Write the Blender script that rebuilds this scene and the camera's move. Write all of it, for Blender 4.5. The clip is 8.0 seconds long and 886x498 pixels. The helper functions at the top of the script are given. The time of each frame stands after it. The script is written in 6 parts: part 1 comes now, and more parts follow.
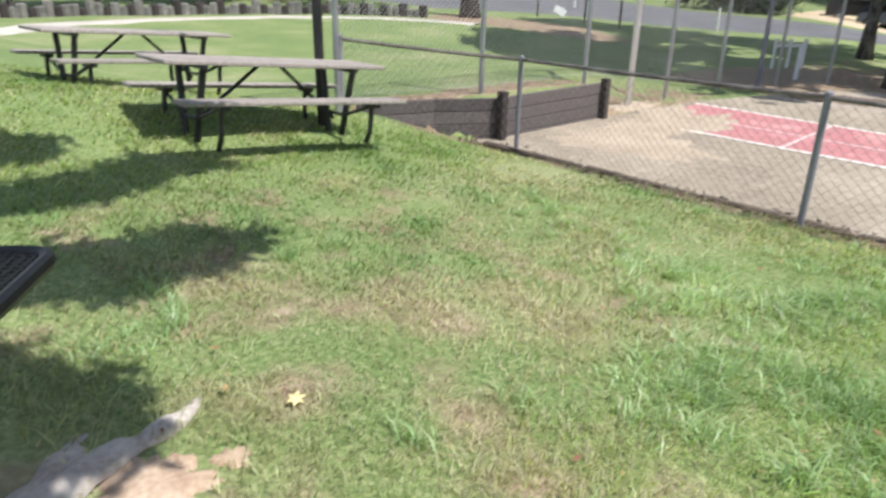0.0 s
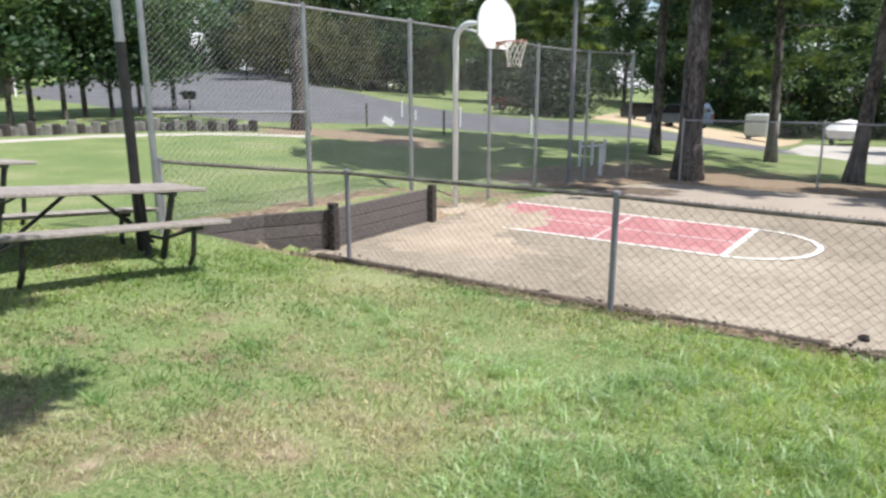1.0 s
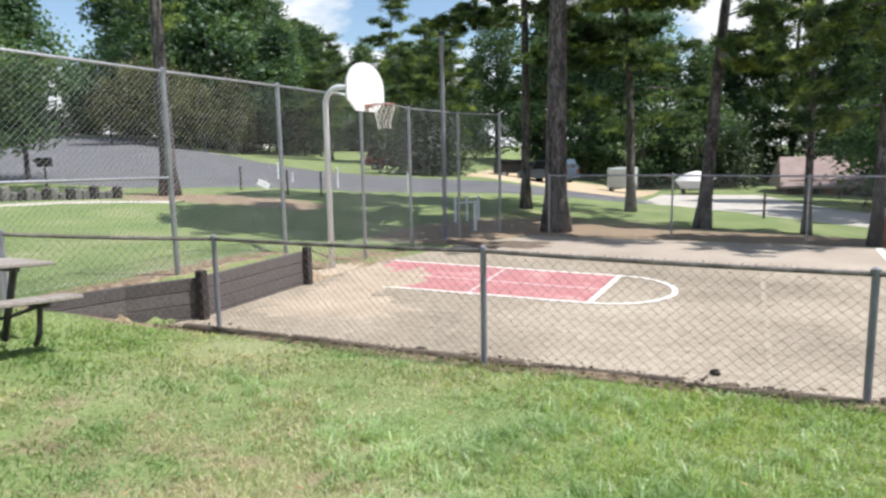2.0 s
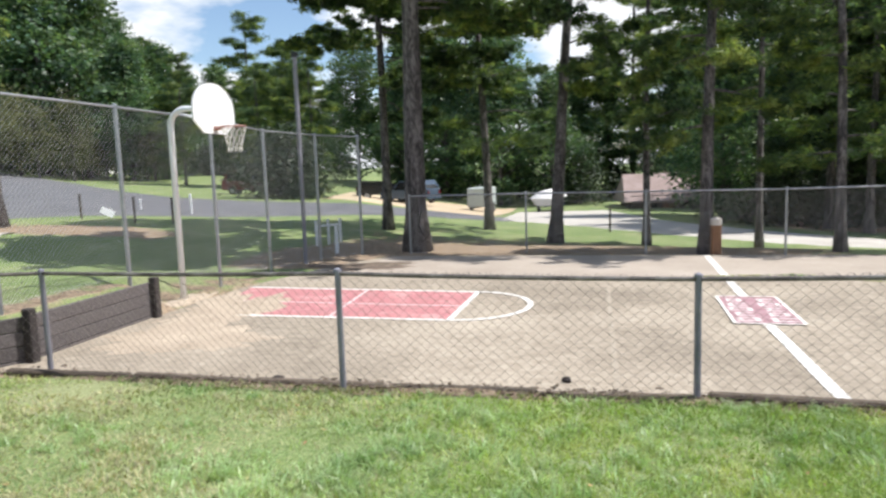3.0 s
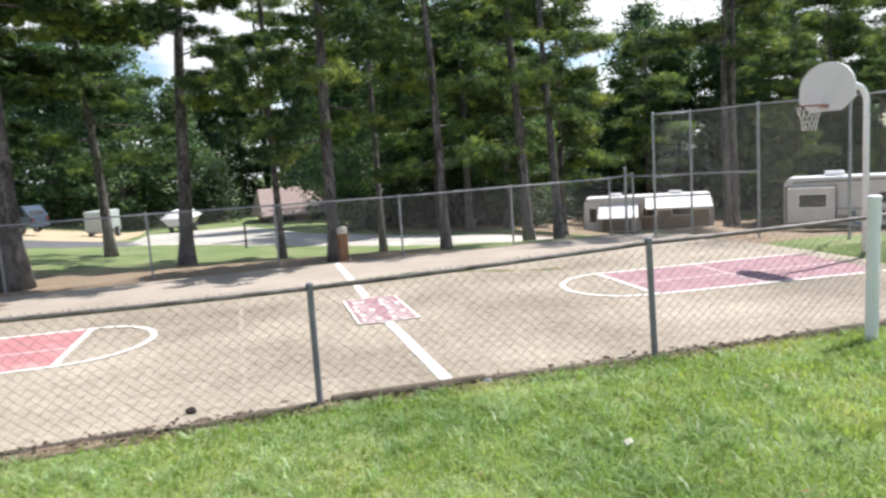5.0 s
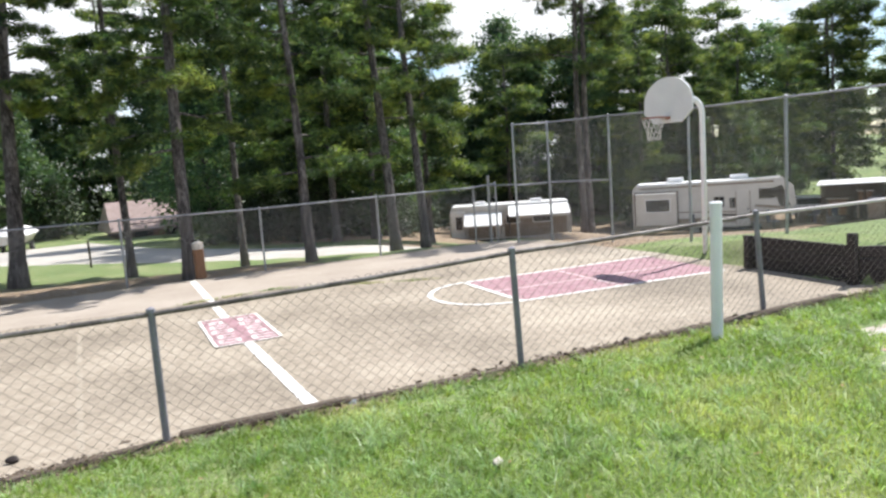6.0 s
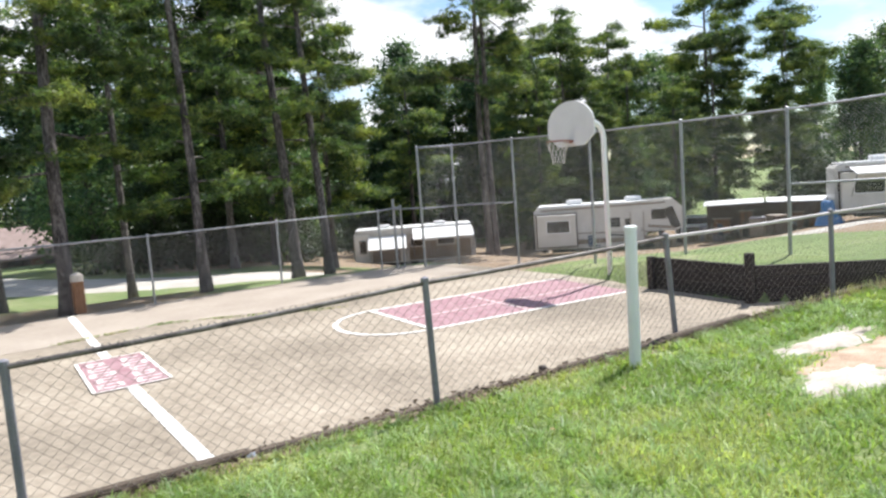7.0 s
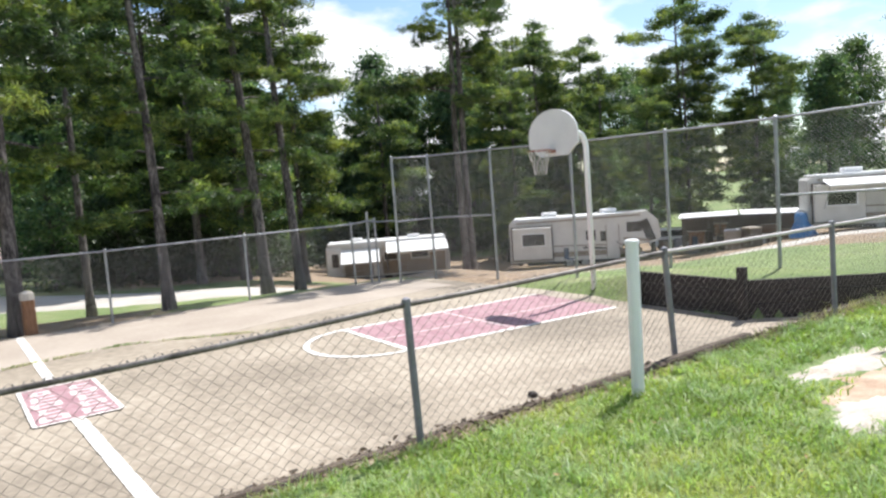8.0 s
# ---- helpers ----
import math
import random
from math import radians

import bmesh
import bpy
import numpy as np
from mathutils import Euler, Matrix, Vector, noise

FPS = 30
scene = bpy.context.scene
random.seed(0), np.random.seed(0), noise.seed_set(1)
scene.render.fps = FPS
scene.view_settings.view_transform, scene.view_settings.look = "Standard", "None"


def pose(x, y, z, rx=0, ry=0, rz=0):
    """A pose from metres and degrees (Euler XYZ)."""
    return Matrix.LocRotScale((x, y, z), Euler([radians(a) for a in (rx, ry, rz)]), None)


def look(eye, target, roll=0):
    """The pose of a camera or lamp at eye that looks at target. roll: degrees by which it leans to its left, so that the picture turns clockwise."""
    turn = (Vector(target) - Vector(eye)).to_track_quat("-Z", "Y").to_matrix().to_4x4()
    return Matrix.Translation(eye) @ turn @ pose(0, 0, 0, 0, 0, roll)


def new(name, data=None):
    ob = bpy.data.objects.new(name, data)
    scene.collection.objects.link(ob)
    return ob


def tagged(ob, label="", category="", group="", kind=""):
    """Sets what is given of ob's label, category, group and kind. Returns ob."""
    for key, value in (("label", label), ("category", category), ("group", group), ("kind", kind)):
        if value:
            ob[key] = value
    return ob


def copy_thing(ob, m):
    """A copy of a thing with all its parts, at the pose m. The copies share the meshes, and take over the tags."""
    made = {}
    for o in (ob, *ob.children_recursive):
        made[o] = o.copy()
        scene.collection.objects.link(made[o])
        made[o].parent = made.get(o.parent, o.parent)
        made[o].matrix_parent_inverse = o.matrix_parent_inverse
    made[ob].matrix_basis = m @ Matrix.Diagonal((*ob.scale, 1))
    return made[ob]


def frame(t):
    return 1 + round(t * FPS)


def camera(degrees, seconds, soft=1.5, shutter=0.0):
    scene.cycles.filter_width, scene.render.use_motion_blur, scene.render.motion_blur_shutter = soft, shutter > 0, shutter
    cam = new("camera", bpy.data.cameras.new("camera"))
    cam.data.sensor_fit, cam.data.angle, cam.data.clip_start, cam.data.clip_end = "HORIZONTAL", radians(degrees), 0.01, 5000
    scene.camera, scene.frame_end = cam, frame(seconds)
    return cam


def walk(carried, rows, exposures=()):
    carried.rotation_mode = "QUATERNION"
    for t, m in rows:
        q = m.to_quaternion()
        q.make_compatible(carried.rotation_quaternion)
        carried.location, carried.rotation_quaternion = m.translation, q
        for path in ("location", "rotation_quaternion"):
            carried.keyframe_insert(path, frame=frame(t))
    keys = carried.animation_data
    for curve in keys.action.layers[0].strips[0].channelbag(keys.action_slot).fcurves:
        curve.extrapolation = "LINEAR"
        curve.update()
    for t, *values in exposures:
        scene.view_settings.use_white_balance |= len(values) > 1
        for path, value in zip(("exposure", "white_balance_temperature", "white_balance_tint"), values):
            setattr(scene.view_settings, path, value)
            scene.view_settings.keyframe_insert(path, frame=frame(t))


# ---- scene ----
cam = camera(65.9, 8.0, soft=2.5, shutter=0.25)
PATH = [
    (0, (-2.803, 0.107, 2.295), (-4.202, 1.33, 1.556), 1.2),
    (0.5, (-2.731, 0.146, 2.362), (-3.994, 1.594, 1.806), 0.4),
    (1, (-2.647, 0.183, 2.401), (-3.787, 1.763, 1.949), 0.0),
    (1.5, (-2.576, 0.208, 2.42), (-3.588, 1.897, 2.068), -0.5),
    (3, (-2.41, 0.318, 2.405), (-2.916, 2.239, 2.169), -1.9),
    (3.5, (-2.342, 0.33, 2.402), (-2.599, 2.299, 2.169), -2.4),
    (4, (-2.265, 0.346, 2.405), (-2.245, 2.332, 2.172), -3.1),
    (4.5, (-2.19, 0.386, 2.393), (-1.941, 2.357, 2.158), -3.4),
    (5, (-2.096, 0.441, 2.381), (-1.597, 2.363, 2.137), -3.8),
    (6.5, (-1.864, 0.865, 2.394), (-0.871, 2.586, 2.17), -4.2),
    (7, (-1.761, 1.114, 2.403), (-0.654, 2.768, 2.205), -4.3),
    (7.5, (-1.606, 1.422, 2.401), (-0.465, 3.055, 2.225), -4.3),
    (8, (-1.446, 1.735, 2.374), (-0.27, 3.344, 2.208), -4.3),
]
walk(cam, [(t, look(eye, target, roll)) for t, eye, target, roll in PATH],
     [(0.0, 0.37), (1.5, 0.38), (3.5, 0.45), (4.5, 0.5), (6.5, 0.56), (8.0, 0.6)])
# ---- light ----
SUN_TO = Vector((0.58, 0.17, 1.0)).normalized()
sun_elev = math.asin(SUN_TO.z)
world = bpy.data.worlds.new("sky")
scene.world = world
world.use_nodes = True
wn, wl = world.node_tree.nodes, world.node_tree.links
wn.clear()
w_out, w_bg, w_sky = wn.new("ShaderNodeOutputWorld"), wn.new("ShaderNodeBackground"), wn.new("ShaderNodeTexSky")
w_sky.sky_type, w_sky.sun_disc = "NISHITA", False
w_sky.sun_elevation, w_sky.sun_rotation = sun_elev, math.atan2(SUN_TO.x, SUN_TO.y)
w_sky.air_density, w_sky.dust_density, w_sky.ozone_density = 1.0, 0.4, 2.2
w_co, w_map, w_noise = wn.new("ShaderNodeTexCoord"), wn.new("ShaderNodeMapping"), wn.new("ShaderNodeTexNoise")
w_ramp, w_mix = wn.new("ShaderNodeValToRGB"), wn.new("ShaderNodeMixRGB")
w_map.inputs["Scale"].default_value = (1.0, 1.0, 2.6)
w_noise.inputs["Scale"].default_value, w_noise.inputs["Detail"].default_value = 3.4, 7
w_ramp.color_ramp.elements[0].position, w_ramp.color_ramp.elements[1].position = 0.53, 0.60
w_mix.inputs["Color2"].default_value = (6.6, 6.8, 7.1, 1)
wl.new(w_co.outputs["Generated"], w_map.inputs["Vector"])
wl.new(w_map.outputs["Vector"], w_noise.inputs["Vector"])
w_sep, w_low, w_add = wn.new("ShaderNodeSeparateXYZ"), wn.new("ShaderNodeMapRange"), wn.new("ShaderNodeMath")
w_low.inputs["From Max"].default_value, w_low.inputs["To Min"].default_value, w_low.inputs["To Max"].default_value = 0.6, 0.11, 0.0
wl.new(w_co.outputs["Generated"], w_sep.inputs["Vector"])
wl.new(w_sep.outputs["Z"], w_low.inputs["Value"])
wl.new(w_noise.outputs["Fac"], w_add.inputs[0])
wl.new(w_low.outputs["Result"], w_add.inputs[1])
wl.new(w_add.outputs["Value"], w_ramp.inputs["Fac"])
wl.new(w_ramp.outputs["Color"], w_mix.inputs["Fac"])
wl.new(w_sky.outputs["Color"], w_mix.inputs["Color1"])
wl.new(w_mix.outputs["Color"], w_bg.inputs["Color"])
w_bg.inputs["Strength"].default_value = 0.12
wl.new(w_bg.outputs["Background"], w_out.inputs["Surface"])

sun_data = bpy.data.lights.new("sun", "SUN")
sun_data.energy, sun_data.angle, sun_data.color = 5.0, radians(0.5), (1.0, 0.97, 0.94)
sun = new("sun", sun_data)
sun.matrix_world = look(SUN_TO * 60, (0, 0, 0))


# ---- materials ----
def material(name, colors, scale=6.0, fine=60.0, rough=0.7, metal=0.0, bump=0.2, stretch=(1, 1, 1), mix=0.35, world_space=False,
             vary=0.0, spread=(0.35, 0.65), leaf=0.0):
    """A surface with colour varying at two scales, relief and, by vary, a shift from object to object."""
    m = bpy.data.materials.new(name)
    m.use_nodes = True
    nt = m.node_tree
    n, l = nt.nodes, nt.links
    bsdf, out = n["Principled BSDF"], n["Material Output"]
    co, mp = n.new("ShaderNodeTexCoord"), n.new("ShaderNodeMapping")
    mp.inputs["Scale"].default_value = stretch
    if world_space:
        geo = n.new("ShaderNodeNewGeometry")
        l.new(geo.outputs["Position"], mp.inputs["Vector"])
    else:
        l.new(co.outputs["Object"], mp.inputs["Vector"])
    big, small = n.new("ShaderNodeTexNoise"), n.new("ShaderNodeTexNoise")
    for tex, sc in ((big, scale), (small, fine)):
        tex.inputs["Scale"].default_value, tex.inputs["Detail"].default_value = sc, 5
        l.new(mp.outputs["Vector"], tex.inputs["Vector"])
    add = n.new("ShaderNodeMix")
    add.inputs["Factor"].default_value = mix
    l.new(big.outputs["Fac"], add.inputs["A"])
    l.new(small.outputs["Fac"], add.inputs["B"])
    ramp = n.new("ShaderNodeValToRGB")
    el = ramp.color_ramp.elements
    lo, hi = spread
    while len(el) < len(colors):
        el.new(0.5)
    for k, c in enumerate(colors):
        el[k].position = lo + (hi - lo) * k / max(1, len(colors) - 1)
        el[k].color = (*c, 1)
    l.new(add.outputs["Result"], ramp.inputs["Fac"])
    color = ramp.outputs["Color"]
    if vary:
        info, hsv, mr = n.new("ShaderNodeObjectInfo"), n.new("ShaderNodeHueSaturation"), n.new("ShaderNodeMapRange")
        mr.inputs["To Min"].default_value, mr.inputs["To Max"].default_value = 1 - vary, 1 + vary
        l.new(info.outputs["Random"], mr.inputs["Value"])
        l.new(mr.outputs["Result"], hsv.inputs["Value"])
        l.new(color, hsv.inputs["Color"])
        color = hsv.outputs["Color"]
    l.new(color, bsdf.inputs["Base Color"])
    bsdf.inputs["Roughness"].default_value, bsdf.inputs["Metallic"].default_value = rough, metal
    if bump:
        bp = n.new("ShaderNodeBump")
        bp.inputs["Strength"].default_value, bp.inputs["Distance"].default_value = bump, 0.02
        l.new(add.outputs["Result"], bp.inputs["Height"])
        l.new(bp.outputs["Normal"], bsdf.inputs["Normal"])
    if leaf:
        tr, ms = n.new("ShaderNodeBsdfTranslucent"), n.new("ShaderNodeMixShader")
        ms.inputs["Fac"].default_value = leaf
        gain = n.new("ShaderNodeMixRGB")
        gain.blend_type, gain.inputs["Fac"].default_value, gain.inputs["Color2"].default_value = "MULTIPLY", 1.0, (1.6, 1.65, 0.95, 1)
        l.new(color, gain.inputs["Color1"])
        l.new(gain.outputs["Color"], tr.inputs["Color"])
        l.new(bsdf.outputs["BSDF"], ms.inputs[1])
        l.new(tr.outputs["BSDF"], ms.inputs[2])
        l.new(ms.outputs["Shader"], out.inputs["Surface"])
    return m


def island_tint(m, amount=0.3, hue=0.03):
    """Shift each separate piece of a joined mesh in value and hue."""
    nt = m.node_tree
    n, l = nt.nodes, nt.links
    bsdf = n["Principled BSDF"]
    src = bsdf.inputs["Base Color"].links[0].from_socket
    geo, hsv, mr, mh = n.new("ShaderNodeNewGeometry"), n.new("ShaderNodeHueSaturation"), n.new("ShaderNodeMapRange"), n.new("ShaderNodeMapRange")
    mr.inputs["To Min"].default_value, mr.inputs["To Max"].default_value = 1 - amount, 1 + amount
    mh.inputs["To Min"].default_value, mh.inputs["To Max"].default_value = 0.5 - hue, 0.5 + hue
    l.new(geo.outputs["Random Per Island"], mr.inputs["Value"])
    l.new(geo.outputs["Random Per Island"], mh.inputs["Value"])
    l.new(mr.outputs["Result"], hsv.inputs["Value"])
    l.new(mh.outputs["Result"], hsv.inputs["Hue"])
    l.new(src, hsv.inputs["Color"])
    for link in list(src.links):
        if link.to_node != hsv:
            l.new(hsv.outputs["Color"], link.to_socket)
    return m


GALV = material("galvanised_steel", ((0.30, 0.31, 0.33), (0.42, 0.43, 0.45)), 8, 70, 0.45, 0.75, 0.08)
WIRE = material("chain_link_wire", ((0.46, 0.45, 0.45), (0.62, 0.61, 0.61)), 3, 30, 0.6, 0.1, 0)
WIRE_DARK = material("weathered_wire", ((0.14, 0.125, 0.11), (0.27, 0.245, 0.22)), 3, 30, 0.65, 0.2, 0)
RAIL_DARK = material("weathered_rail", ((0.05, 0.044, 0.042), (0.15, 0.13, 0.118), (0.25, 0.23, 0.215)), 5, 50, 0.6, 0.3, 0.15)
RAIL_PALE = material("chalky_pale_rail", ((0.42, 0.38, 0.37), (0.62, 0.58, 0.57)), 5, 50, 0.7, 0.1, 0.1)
POST_GREY = material("grey_post", ((0.165, 0.16, 0.185), (0.26, 0.255, 0.29)), 4, 60, 0.7, 0.0, 0.1)
WHITE_POLE = material("white_painted_steel", ((0.78, 0.79, 0.81), (0.84, 0.85, 0.87)), 4, 50, 0.45, 0, 0.05)
BOARD_WHITE = material("white_backboard", ((0.76, 0.76, 0.76), (0.84, 0.84, 0.83)), 3, 40, 0.4, 0, 0.03)
RIM_RED = material("faded_orange_rim", ((0.30, 0.13, 0.10), (0.42, 0.23, 0.18)), 12, 80, 0.5, 0.2, 0.1)
NET_WHITE = material("net_cord", ((0.60, 0.58, 0.52), (0.75, 0.73, 0.68)), 20, 90, 0.9, 0, 0)
WOOD_GREY = material("weathered_grey_wood", ((0.17, 0.145, 0.13), (0.30, 0.265, 0.24), (0.38, 0.35, 0.32)), 3, 26, 0.85, 0, 0.35, (9, 1, 9), 0.5, vary=0.12)
METAL_BLACK = material("black_painted_steel", ((0.012, 0.012, 0.013), (0.03, 0.03, 0.03)), 6, 60, 0.45, 0.2, 0.1)
TIMBER_DARK = material("creosoted_timber", ((0.014, 0.011, 0.011), (0.036, 0.028, 0.027), (0.075, 0.062, 0.058)), 4, 30, 0.85, 0, 0.4, (1, 8, 8), 0.5, vary=0.2)
# Lit copy of the timber above, which stays darker for the shaded right wall.
TIMBER_LIT = material("sunlit_weathered_timber", ((0.045, 0.038, 0.038), (0.10, 0.085, 0.084), (0.16, 0.142, 0.138)), 4, 30, 0.85, 0, 0.4, (1, 8, 8), 0.5, vary=0.25)
BARK = material("pine_bark", ((0.03, 0.026, 0.026), (0.095, 0.082, 0.078), (0.20, 0.178, 0.17)), 7, 28, 0.95, 0, 1.0, (1, 1, 0.22), 0.5, vary=0.15, spread=(0.4, 0.6))
# Ramp ends put shaded gaps and sunlit clumps into the needle colour.
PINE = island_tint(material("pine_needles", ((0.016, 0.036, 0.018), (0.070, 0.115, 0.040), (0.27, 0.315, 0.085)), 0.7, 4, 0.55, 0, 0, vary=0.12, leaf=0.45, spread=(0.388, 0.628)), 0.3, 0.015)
LEAVES = island_tint(material("broad_leaves", ((0.022, 0.052, 0.030), (0.062, 0.118, 0.058), (0.17, 0.24, 0.10)), 0.45, 3, 0.5, 0, 0, vary=0.25, leaf=0.4, spread=(0.36, 0.62)), 0.25, 0.02)
SHRUB = island_tint(material("shrub_leaves", ((0.02, 0.035, 0.016), (0.045, 0.07, 0.03)), 1.5, 20, 0.6, 0, 0, leaf=0.2), 0.3, 0.02)
SCRUB_LEAVES = island_tint(material("scrub_leaves", ((0.05, 0.06, 0.03), (0.11, 0.12, 0.055), (0.20, 0.20, 0.09)), 0.8, 6, 0.6, 0, 0, leaf=0.3, vary=0.2), 0.3, 0.02)
COURT = material("worn_court_asphalt", ((0.205, 0.172, 0.132), (0.315, 0.266, 0.206), (0.425, 0.366, 0.29)), 0.35, 7, 0.9, 0, 0.12, (1, 1, 1), 0.35, True, spread=(0.37, 0.63))
PAINT_WHITE = material("worn_white_line_paint", ((0.62, 0.58, 0.52), (0.80, 0.79, 0.76)), 5, 40, 0.8, 0, 0.1, world_space=True)
PAINT_RED = material("faded_red_court_paint", ((0.40, 0.205, 0.20), (0.43, 0.17, 0.178), (0.52, 0.30, 0.285)), 1.6, 14, 0.85, 0, 0.1, world_space=True)
PAINT_PALE = material("pale_worn_stripe_paint", ((0.55, 0.40, 0.39), (0.68, 0.56, 0.54)), 4, 30, 0.85, 0, 0.1, world_space=True)
PAINT_PINK = material("washed_out_red_paint", ((0.29, 0.15, 0.172), (0.40, 0.255, 0.272)), 4, 30, 0.85, 0, 0.1, world_space=True)
PAINT_WORN = material("worn_pinkish_white_lettering", ((0.60, 0.47, 0.46), (0.78, 0.72, 0.70)), 5, 30, 0.85, 0, 0.1, world_space=True)
PAINT_GHOST = material("worn_away_paint", ((0.30, 0.255, 0.195), (0.37, 0.32, 0.255)), 2.5, 14, 0.88, 0, 0.1, world_space=True, spread=(0.4, 0.6))
ASPHALT = material("road_asphalt", ((0.10, 0.10, 0.108), (0.15, 0.15, 0.158)), 0.5, 12, 0.9, 0, 0.1, world_space=True)
GRAVEL = material("pale_gravel", ((0.42, 0.385, 0.34), (0.56, 0.53, 0.48)), 0.8, 20, 0.95, 0, 0.3, world_space=True)
SANDY = material("sandy_drive", ((0.46, 0.35, 0.22), (0.56, 0.46, 0.32)), 0.6, 12, 0.95, 0, 0.2, world_space=True)
CONCRETE = material("path_concrete", ((0.42, 0.38, 0.33), (0.55, 0.51, 0.46)), 1.2, 25, 0.9, 0, 0.1, world_space=True)
DIRT_AND_SHADE = material("dark_dirt_and_shade", ((0.06, 0.044, 0.033), (0.135, 0.10, 0.074), (0.22, 0.17, 0.122)), 5, 40, 0.95, 0, 0.8, world_space=True)
SAND = material("washed_sand", ((0.38, 0.31, 0.245), (0.48, 0.43, 0.37), (0.58, 0.55, 0.51)), 3.5, 35, 0.95, 0, 0.3, world_space=True)
RV_WHITE = material("caravan_fibreglass", ((0.56, 0.54, 0.51), (0.68, 0.66, 0.63)), 1.2, 20, 0.35, 0, 0.02)
RV_ROOF = material("caravan_roof_sheet", ((0.74, 0.74, 0.74), (0.82, 0.82, 0.82)), 1, 20, 0.5, 0, 0.02)
RV_TAN = material("caravan_tan_stripe", ((0.22, 0.17, 0.13), (0.30, 0.25, 0.20)), 2, 20, 0.5, 0, 0)
GLASS_DARK = material("tinted_glass", ((0.012, 0.013, 0.015), (0.02, 0.022, 0.025)), 2, 20, 0.08, 0, 0)
RUBBER = material("tyre_rubber", ((0.015, 0.015, 0.015), (0.03, 0.03, 0.03)), 9, 60, 0.85, 0, 0.1)
BLUE = material("blue_tarpaulin", ((0.03, 0.13, 0.34), (0.06, 0.22, 0.46)), 3, 20, 0.5, 0, 0.2)
ROOF_PINK = material("faded_shingle_roof", ((0.27, 0.20, 0.18), (0.36, 0.28, 0.26)), 1.5, 18, 0.9, 0, 0.3)
WALL_BROWN = material("brown_siding", ((0.06, 0.045, 0.035), (0.11, 0.085, 0.065)), 2, 20, 0.85, 0, 0.1)
CAR_BLUE = material("blue_grey_car_paint", ((0.07, 0.10, 0.15), (0.09, 0.13, 0.18)), 2, 20, 0.25, 0.3, 0)
CAR_RED = material("maroon_car_paint", ((0.12, 0.018, 0.022), (0.17, 0.028, 0.03)), 2, 20, 0.3, 0.2, 0)
CAR_GREEN = material("pale_trailer_paint", ((0.40, 0.46, 0.44), (0.50, 0.55, 0.53)), 2, 20, 0.4, 0, 0)
WOOD_BROWN = material("brown_timber_post", ((0.17, 0.085, 0.045), (0.28, 0.15, 0.085)), 4, 30, 0.8, 0, 0.2, (6, 6, 1))
BLADES = island_tint(material("grass_blades", ((0.075, 0.155, 0.045), (0.17, 0.26, 0.09), (0.325, 0.335, 0.18), (0.45, 0.40, 0.27)), 0.8, 3.5, 0.5, 0, 0, world_space=True, leaf=0.35, spread=(0.285, 0.615)), 0.4, 0.02)
LUSH = island_tint(material("lush_grass_blades", ((0.115, 0.19, 0.045), (0.24, 0.325, 0.088), (0.48, 0.50, 0.20)), 0.8, 3.5, 0.5, 0, 0, world_space=True, leaf=0.4, spread=(0.3, 0.7)), 0.35, 0.02)
BLUE_BLADES = island_tint(material("coarse_grass_blades", ((0.17, 0.28, 0.10), (0.42, 0.52, 0.29)), 0.9, 5, 0.4, 0, 0, world_space=True, leaf=0.4), 0.3, 0.02)
DRY_LEAF = island_tint(material("dry_leaves", ((0.20, 0.10, 0.05), (0.36, 0.22, 0.11)), 6, 40, 0.8, 0, 0, world_space=True), 0.4, 0.03)
ROOT = material("weathered_root", ((0.26, 0.22, 0.19), (0.42, 0.37, 0.33), (0.52, 0.48, 0.44)), 6, 40, 0.9, 0, 0.6)
SILT = material("washed_silt", ((0.34, 0.275, 0.205), (0.47, 0.385, 0.295)), 1.5, 20, 0.95, 0, 0.15, world_space=True)
EDGE_WOOD = material("rotting_edge_timber", ((0.03, 0.022, 0.016), (0.10, 0.075, 0.055), (0.19, 0.15, 0.115)), 5, 30, 0.95, 0, 0.7, (1, 6, 6), 0.5, vary=0.3)
APRON = material("grey_paving", ((0.29, 0.24, 0.195), (0.37, 0.315, 0.26), (0.44, 0.38, 0.32)), 0.6, 10, 0.9, 0, 0.12, world_space=True, spread=(0.3, 0.7))
YELLOW = material("yellow_leaf", ((0.62, 0.50, 0.22), (0.72, 0.62, 0.32)), 20, 90, 0.7, 0, 0)
PALE_STONE = material("blue_grey_stone", ((0.16, 0.19, 0.24), (0.28, 0.31, 0.36)), 6, 40, 0.85, 0, 0.3)
STONE = material("grey_stone", ((0.10, 0.095, 0.09), (0.21, 0.20, 0.185)), 4, 30, 0.9, 0, 0.5, vary=0.2)


